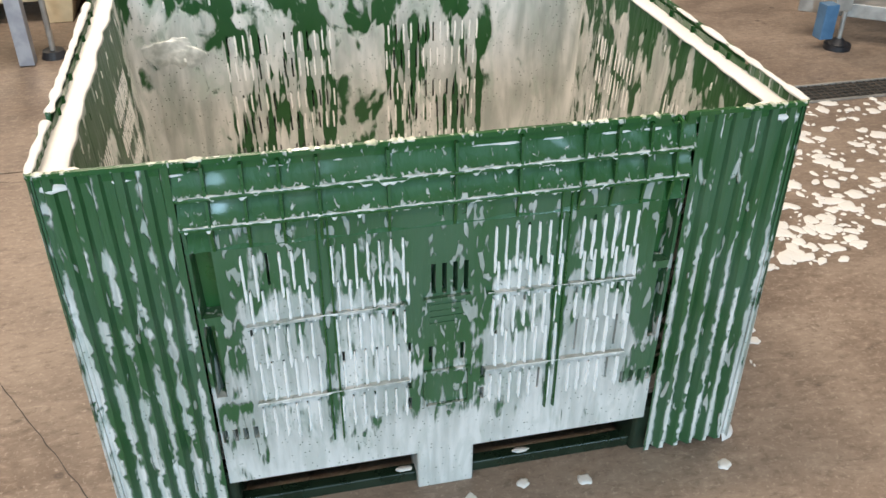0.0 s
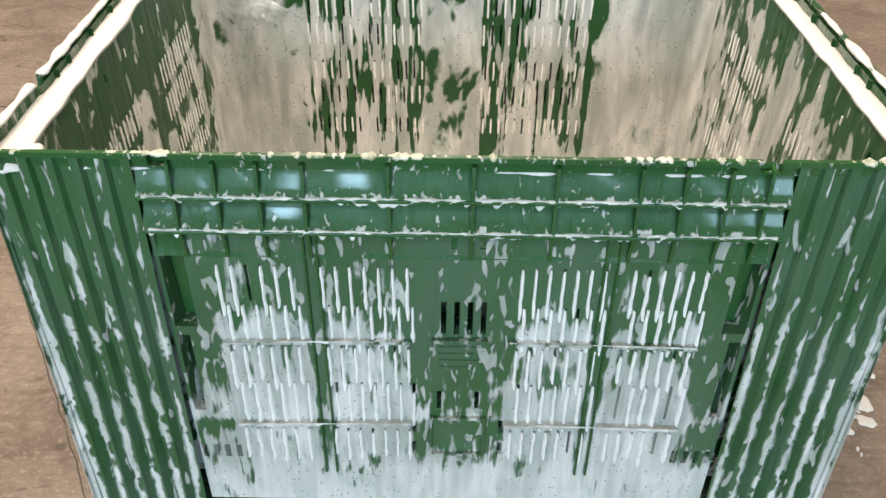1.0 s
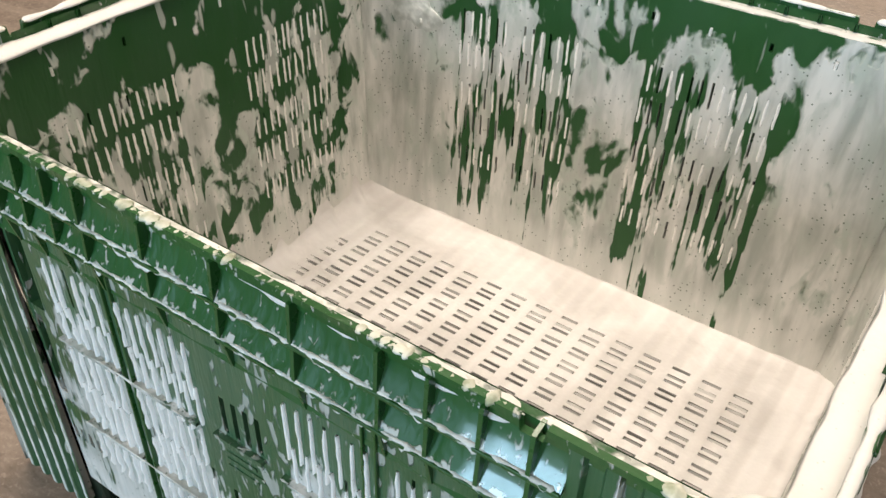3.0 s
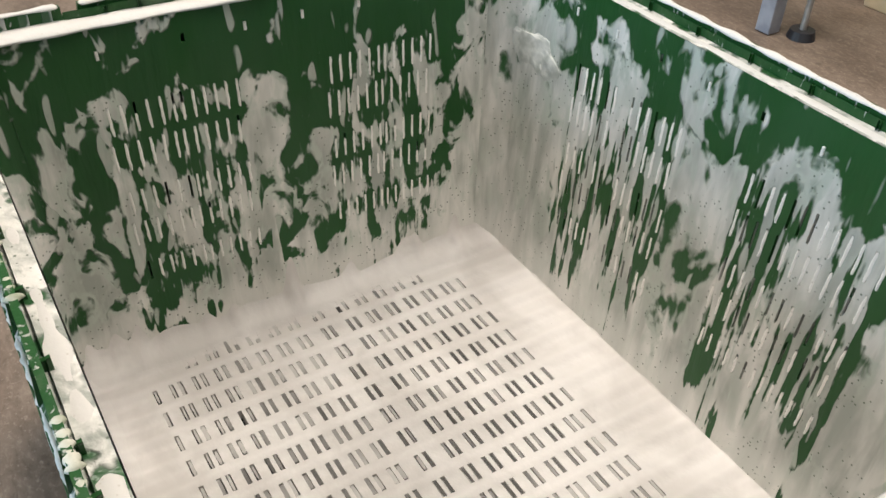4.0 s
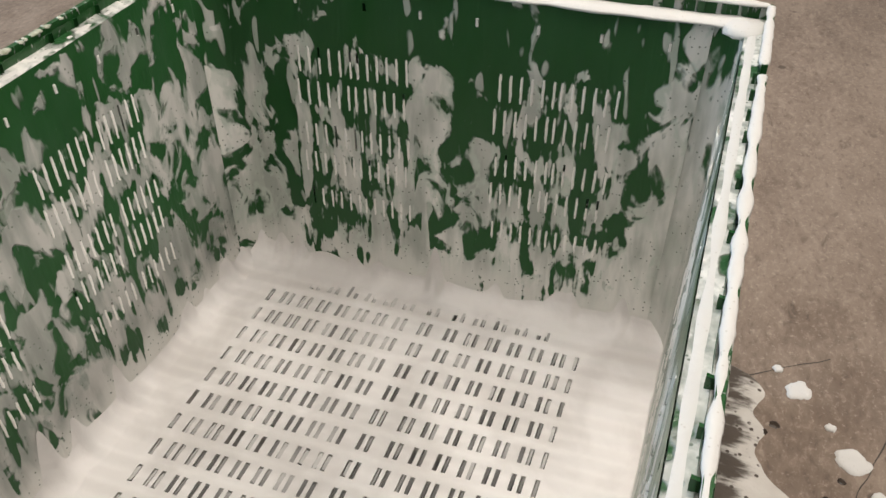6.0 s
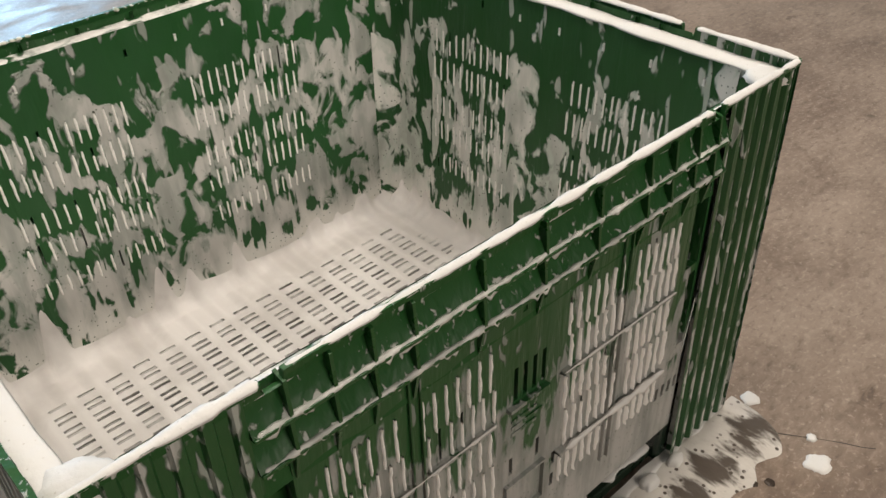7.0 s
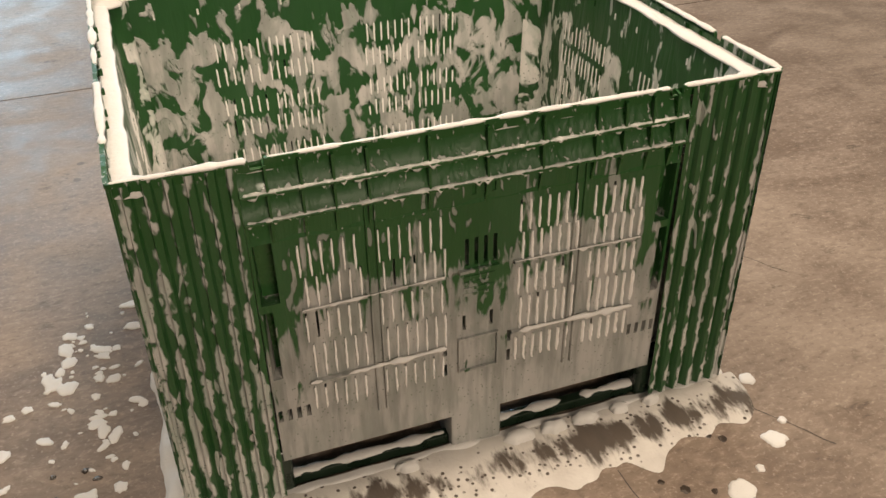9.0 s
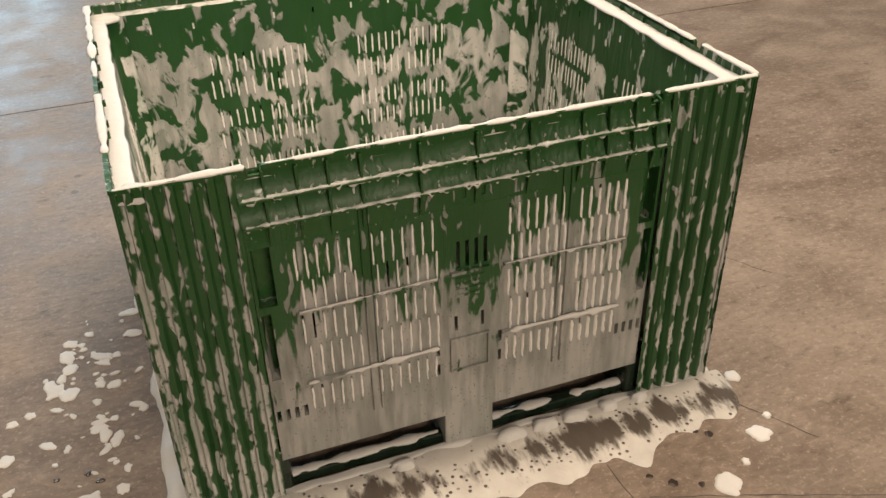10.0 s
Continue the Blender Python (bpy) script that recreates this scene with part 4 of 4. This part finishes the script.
def blob(name, x, y, r, high, seed, label, group, material=None, squash=1.0):
    """A flat dome of foam with a wandering outline."""
    bm = bmesh.new()
    n = 26
    rings = []
    for k, (s, h) in enumerate(((1.0, 0.0), (0.93, 0.55), (0.75, 0.9), (0.4, 1.0))):
        row = []
        for i in range(n):
            a = 2 * math.pi * i / n
            w = 1 + 0.42 * noise.noise(Vector((math.cos(a) * 1.3 + seed * 3.7, math.sin(a) * 1.3, seed))) + 0.12 * noise.noise(Vector((math.cos(a) * 3.5, math.sin(a) * 3.5, seed + 9)))
            row.append(bm.verts.new((r * s * w * math.cos(a), r * s * w * squash * math.sin(a), high * h)))
        rings.append(row)
    for r0, r1 in zip(rings, rings[1:]):
        for i in range(n):
            bm.faces.new((r0[i], r0[(i + 1) % n], r1[(i + 1) % n], r1[i]))
    bm.faces.new(rings[-1])
    ob = obj(name, bm, material or M_FOAM, label=label, category="foam", group=group, smooth=True)
    ob.location = (x, y, 0.0005)
    ob.rotation_euler = (0, 0, seed * 1.7)
    return ob


def splashes():
    rng = random.Random(17)
    # along the end facing away from the long walls
    for i in range(290):
        y = rng.uniform(-0.33, 0.95)
        x = 0.655 + rng.random() ** 1.1 * (0.30 + 0.20 * rng.random() + 0.55 * max(0.0, min(1.0, y / 0.5)))
        r = rng.choice((0.005, 0.006, 0.009, 0.012, 0.016, 0.022, 0.027)) * rng.uniform(0.7, 1.15)
        if x < 0.62 + r or (y < 0.06 and x > 0.93 + 0.5 * y):
            continue
        blob("foam_blob", x, y, r, 0.0018 + r * 0.05, i * 0.37, "small flat white foam splash on concrete", "foam blobs on the floor", squash=rng.uniform(0.45, 1.0))
    # the farther spatter, too much to count
    bm = bmesh.new()
    for i in range(520):
        y = rng.uniform(0.06, 1.02)
        x = 1.0 + rng.random() ** 1.25 * (0.15 + 0.95 * min(1.0, y / 0.6))
        r, a0, sq = rng.choice((0.006, 0.009, 0.012, 0.017, 0.024, 0.030)) * rng.uniform(0.7, 1.2), rng.uniform(0, 6.3), rng.uniform(0.4, 0.9)
        rings = []
        for k, h in ((1.0, 0.0), (0.86, 0.7), (0.45, 1.0)):
            rings.append([])
            for m in range(14):
                a = 2 * math.pi * m / 14
                w = r * k * (1 + 0.5 * noise.noise(Vector((math.cos(a) * 1.4 + i * 3.7, math.sin(a) * 1.4, i))))
                u, v = w * math.cos(a), w * sq * math.sin(a)
                rings[-1].append(bm.verts.new((x + u * math.cos(a0) - v * math.sin(a0), y + u * math.sin(a0) + v * math.cos(a0), 0.0006 + (0.0016 + r * 0.05) * h)))
        for r0, r1 in zip(rings, rings[1:]):
            for m in range(14):
                bm.faces.new((r0[m], r0[(m + 1) % 14], r1[(m + 1) % 14], r1[m]))
        bm.faces.new(rings[-1])
    obj("foam_spatter", bm, M_FOAM, label="dense white foam spatter on wet concrete near the drain", category="foam", kind="stuff", smooth=True)
    for i, (x, y, r) in enumerate(((-0.66, 0.52, 0.020), (-0.60, 0.70, 0.026), (-0.45, 0.80, 0.030), (-0.38, 0.84, 0.012), (0.04, -0.535, 0.012), (0.15, -0.52, 0.012), (0.27, -0.535, 0.014),
                                   (0.56, -0.56, 0.014), (-0.65, 0.66, 0.010), (-0.52, 0.76, 0.010))):
        blob("foam_blob", x, y, r, 0.005, 60 + i, "small flat white foam splash on concrete", "foam blobs on the floor")
    for i, (x, r) in enumerate(((-0.09, 0.036), (-0.17, 0.030), (-0.245, 0.032), (-0.33, 0.026), (-0.41, 0.020), (0.16, 0.024))):
        blob("foam_mound", x, 0.512, r, 0.022, 130 + i, "rounded white foam mound at the box base", "foam mounds at the box base", squash=0.6).rotation_euler = (0, 0, 0)
    spots = [(-0.345, 0.754, 0.011), (-0.398, 0.779, 0.009), (-0.473, 0.643, 0.008), (-0.496, 0.662, 0.010), (-0.31, 0.72, 0.008)]
    spots += [(rng.uniform(0.68, 1.0), rng.uniform(0.25, 0.95), rng.uniform(0.006, 0.013)) for i in range(26)]
    for i, (x, y, r) in enumerate(spots):
        blob("wet_spot", x, y, r, 0.0012, 90 + i, "small dark wet spot on concrete", "wet spots on the floor", M_WET, rng.uniform(0.6, 1.0))


splashes()


def puddle():
    """A sheet of foam spread on the floor along one long side, and a scalloped bank along the end."""
    def sheet(name, at, long, rows, reach, seed, mat, label, high):
        bm = bmesh.new()
        ring = None
        n = int(long / 0.008)
        for i in range(n + 1):
            t = i / n
            cap = math.sqrt(max(0.0, 1 - max(0.0, abs(2 * t - 1) - 0.90) ** 2 / 0.01))
            q = Vector((t * long, seed, 0))
            w = reach * cap * (0.72 + 0.42 * t if name == "foam_puddle" else 1.0) * (1 + 0.42 * noise.noise(q * 3.1) + 0.36 * noise.noise(q * 8.3 + Vector((0, 0, 4))) + 0.16 * noise.noise(q * 21))
            row = []
            for j in range(rows + 1):
                s = j / rows
                p = at(t, w * s)
                h = high * (1 - s ** 8) * (0.7 + 0.5 * noise.noise(p * 16 + Vector((seed, 0, 0)))) * min(1, cap * 3)
                row.append(bm.verts.new((p.x, p.y, 0.001 + max(0, h))))
            if ring:
                for j in range(rows):
                    bm.faces.new((ring[j], row[j], row[j + 1], ring[j + 1]))
            ring = row
        obj(name, bm, mat, label=label, category="foam", kind="stuff", smooth=True)

    sheet("foam_puddle", lambda t, d: Vector((0.70 - 1.34 * t, 0.492 + d, 0)), 1.34, 14, 0.165, 3.0, M_PUDDLE, "white foam puddle spread on concrete along the box base", 0.010)
    sheet("foam_bank", lambda t, d: Vector((0.585 + d, -0.50 + 1.12 * t, 0)), 1.12, 8, 0.050, 9.0, M_FOAM, "thick scalloped foam bank along the end of the box base", 0.020)
    sheet("foam_bank", lambda t, d: Vector((0.62 - 1.24 * t, 0.480 + d, 0)), 1.24, 6, 0.022, 14.0, M_FOAM, "low foam bank along the long side of the box base", 0.013)


puddle()


# ---- machines at the edge ----
def drain():
    d = thing("floor_drain", "dark steel floor drain with a square mesh grating", "drain")
    x0, x1, y0, y1 = 0.93, 3.3, 1.035, 1.165
    # the drain's depth is a flat sheet in shade colour
    bm = bmesh.new()
    box(bm, (x0, y0, 0.0005), (x1, y1, 0.0015))
    part("channel", bm, M_SHADE, d, "flat near-black sheet standing for the shade in the drain channel")
    for lo, hi in (((x0 - 0.012, y0 - 0.012, 0.0005), (x1, y0, 0.006)), ((x0 - 0.012, y1, 0.0005), (x1, y1 + 0.012, 0.006)), ((x0 - 0.012, y0, 0.0005), (x0, y1, 0.006))):
        bm = bmesh.new()
        box(bm, lo, hi)
        part("edge_bar", bm, M_STEEL, d)
    for i in range(80):
        x = x0 + 0.03 * (i + 1)
        if x > x1 - 0.01:
            break
        bm = bmesh.new()
        box(bm, (x - 0.0025, y0, 0.001), (x + 0.0025, y1, 0.005))
        part("cross_bar", bm, M_JOINT, d)
    for k in range(1, 5):
        bm = bmesh.new()
        y = y0 + (y1 - y0) * k / 5
        box(bm, (x0, y - 0.0025, 0.001), (x1, y + 0.0025, 0.0055))
        part("long_bar", bm, M_JOINT, d)


drain()


def table():
    """The lower end of a steel machine table beyond the drain."""
    t = thing("machine_table", "grey steel machine table with blue panels on a black levelling foot", "table")
    x, y = 2.15, 1.52
    bm = bmesh.new()
    tube(bm, (x, y, 0.0), (x, y, 0.022), 0.055, 28)
    tube(bm, (x, y, 0.022), (x, y, 0.045), 0.040, 28, 0.018)
    part("levelling_foot", bm, M_RUBBER, t, "black rubber levelling foot")
    bm = bmesh.new()
    tube(bm, (x, y, 0.04), (x, y, 0.16), 0.010, 14)
    part("threaded_rod", bm, M_STEEL, t)
    bm = bmesh.new()
    box(bm, (x - 0.115, y - 0.035, 0.055), (x - 0.055, y + 0.025, 0.20), None, 0.004)
    part("post", bm, M_BLUE, t, "blue painted post")
    bm = bmesh.new()
    box(bm, (x - 0.05, y + 0.0, 0.16), (x + 0.03, y + 0.09, 0.62), None, 0.004)
    part("post", bm, M_STEEL, t, "grey steel post")
    f = lambda u, v, z: Vector((x - 0.02 + u * 0.80 + v * 0.60, y + 0.12 - u * 0.60 + v * 0.80, z))
    bm = bmesh.new()
    box(bm, (-0.10, -0.03, 0.12), (1.4, 0.03, 0.18), f, 0.004)
    part("beam", bm, M_STEEL, t, "grey steel channel beam")
    bm = bmesh.new()
    box(bm, (-0.10, 0.03, 0.172), (1.4, 0.09, 0.18), f, 0.002)
    part("flange", bm, M_STEEL, t)
    bm = bmesh.new()
    box(bm, (0.02, 0.12, 0.20), (1.4, 0.60, 0.215), f, 0.003)
    part("tray", bm, M_BLUE, t, "blue painted tray")


table()


def frame_leg():
    t = thing("machine_stand", "pale grey square machine leg with a black round foot", "machine")
    x, y = -1.16, 2.05
    bm = bmesh.new()
    box(bm, (x - 0.03, y - 0.03, 0.004), (x + 0.03, y + 0.03, 0.9), None, 0.004)
    part("leg", bm, M_GREYBLUE, t, "pale grey square tube")
    bm = bmesh.new()
    tube(bm, (x + 0.09, y + 0.07, 0.0), (x + 0.09, y + 0.07, 0.03), 0.05, 24, 0.042)
    part("foot", bm, M_RUBBER, t, "black round foot")
    bm = bmesh.new()
    tube(bm, (x + 0.09, y + 0.07, 0.03), (x + 0.09, y + 0.07, 0.35), 0.012, 12)
    part("rod", bm, M_STEEL, t)
    bm = bmesh.new()
    box(bm, (x - 0.03, y - 0.02, 0.35), (x + 0.12, y + 0.09, 0.39), None, 0.003)
    part("bracket", bm, M_GREYBLUE, t)
    c = thing("cream_crate", "cream plastic crate with short stepped feet", "crate")
    x, y = -1.10, 2.78
    bm = bmesh.new()
    box(bm, (x - 0.45, y - 0.22, 0.10), (x + 0.45, y + 0.40, 0.42), None, 0.012)
    part("body", bm, M_CREAM, c)
    for fx in (-0.38, 0.0, 0.38):
        bm = bmesh.new()
        box(bm, (x + fx - 0.07, y - 0.22, 0.0), (x + fx + 0.07, y + 0.38, 0.11), lambda a, b, z: Vector((a + (x + fx - a) * 0.25 * (z < 0.05), b, z)), 0.006)
        part("foot", bm, M_CREAM, c)


frame_leg()
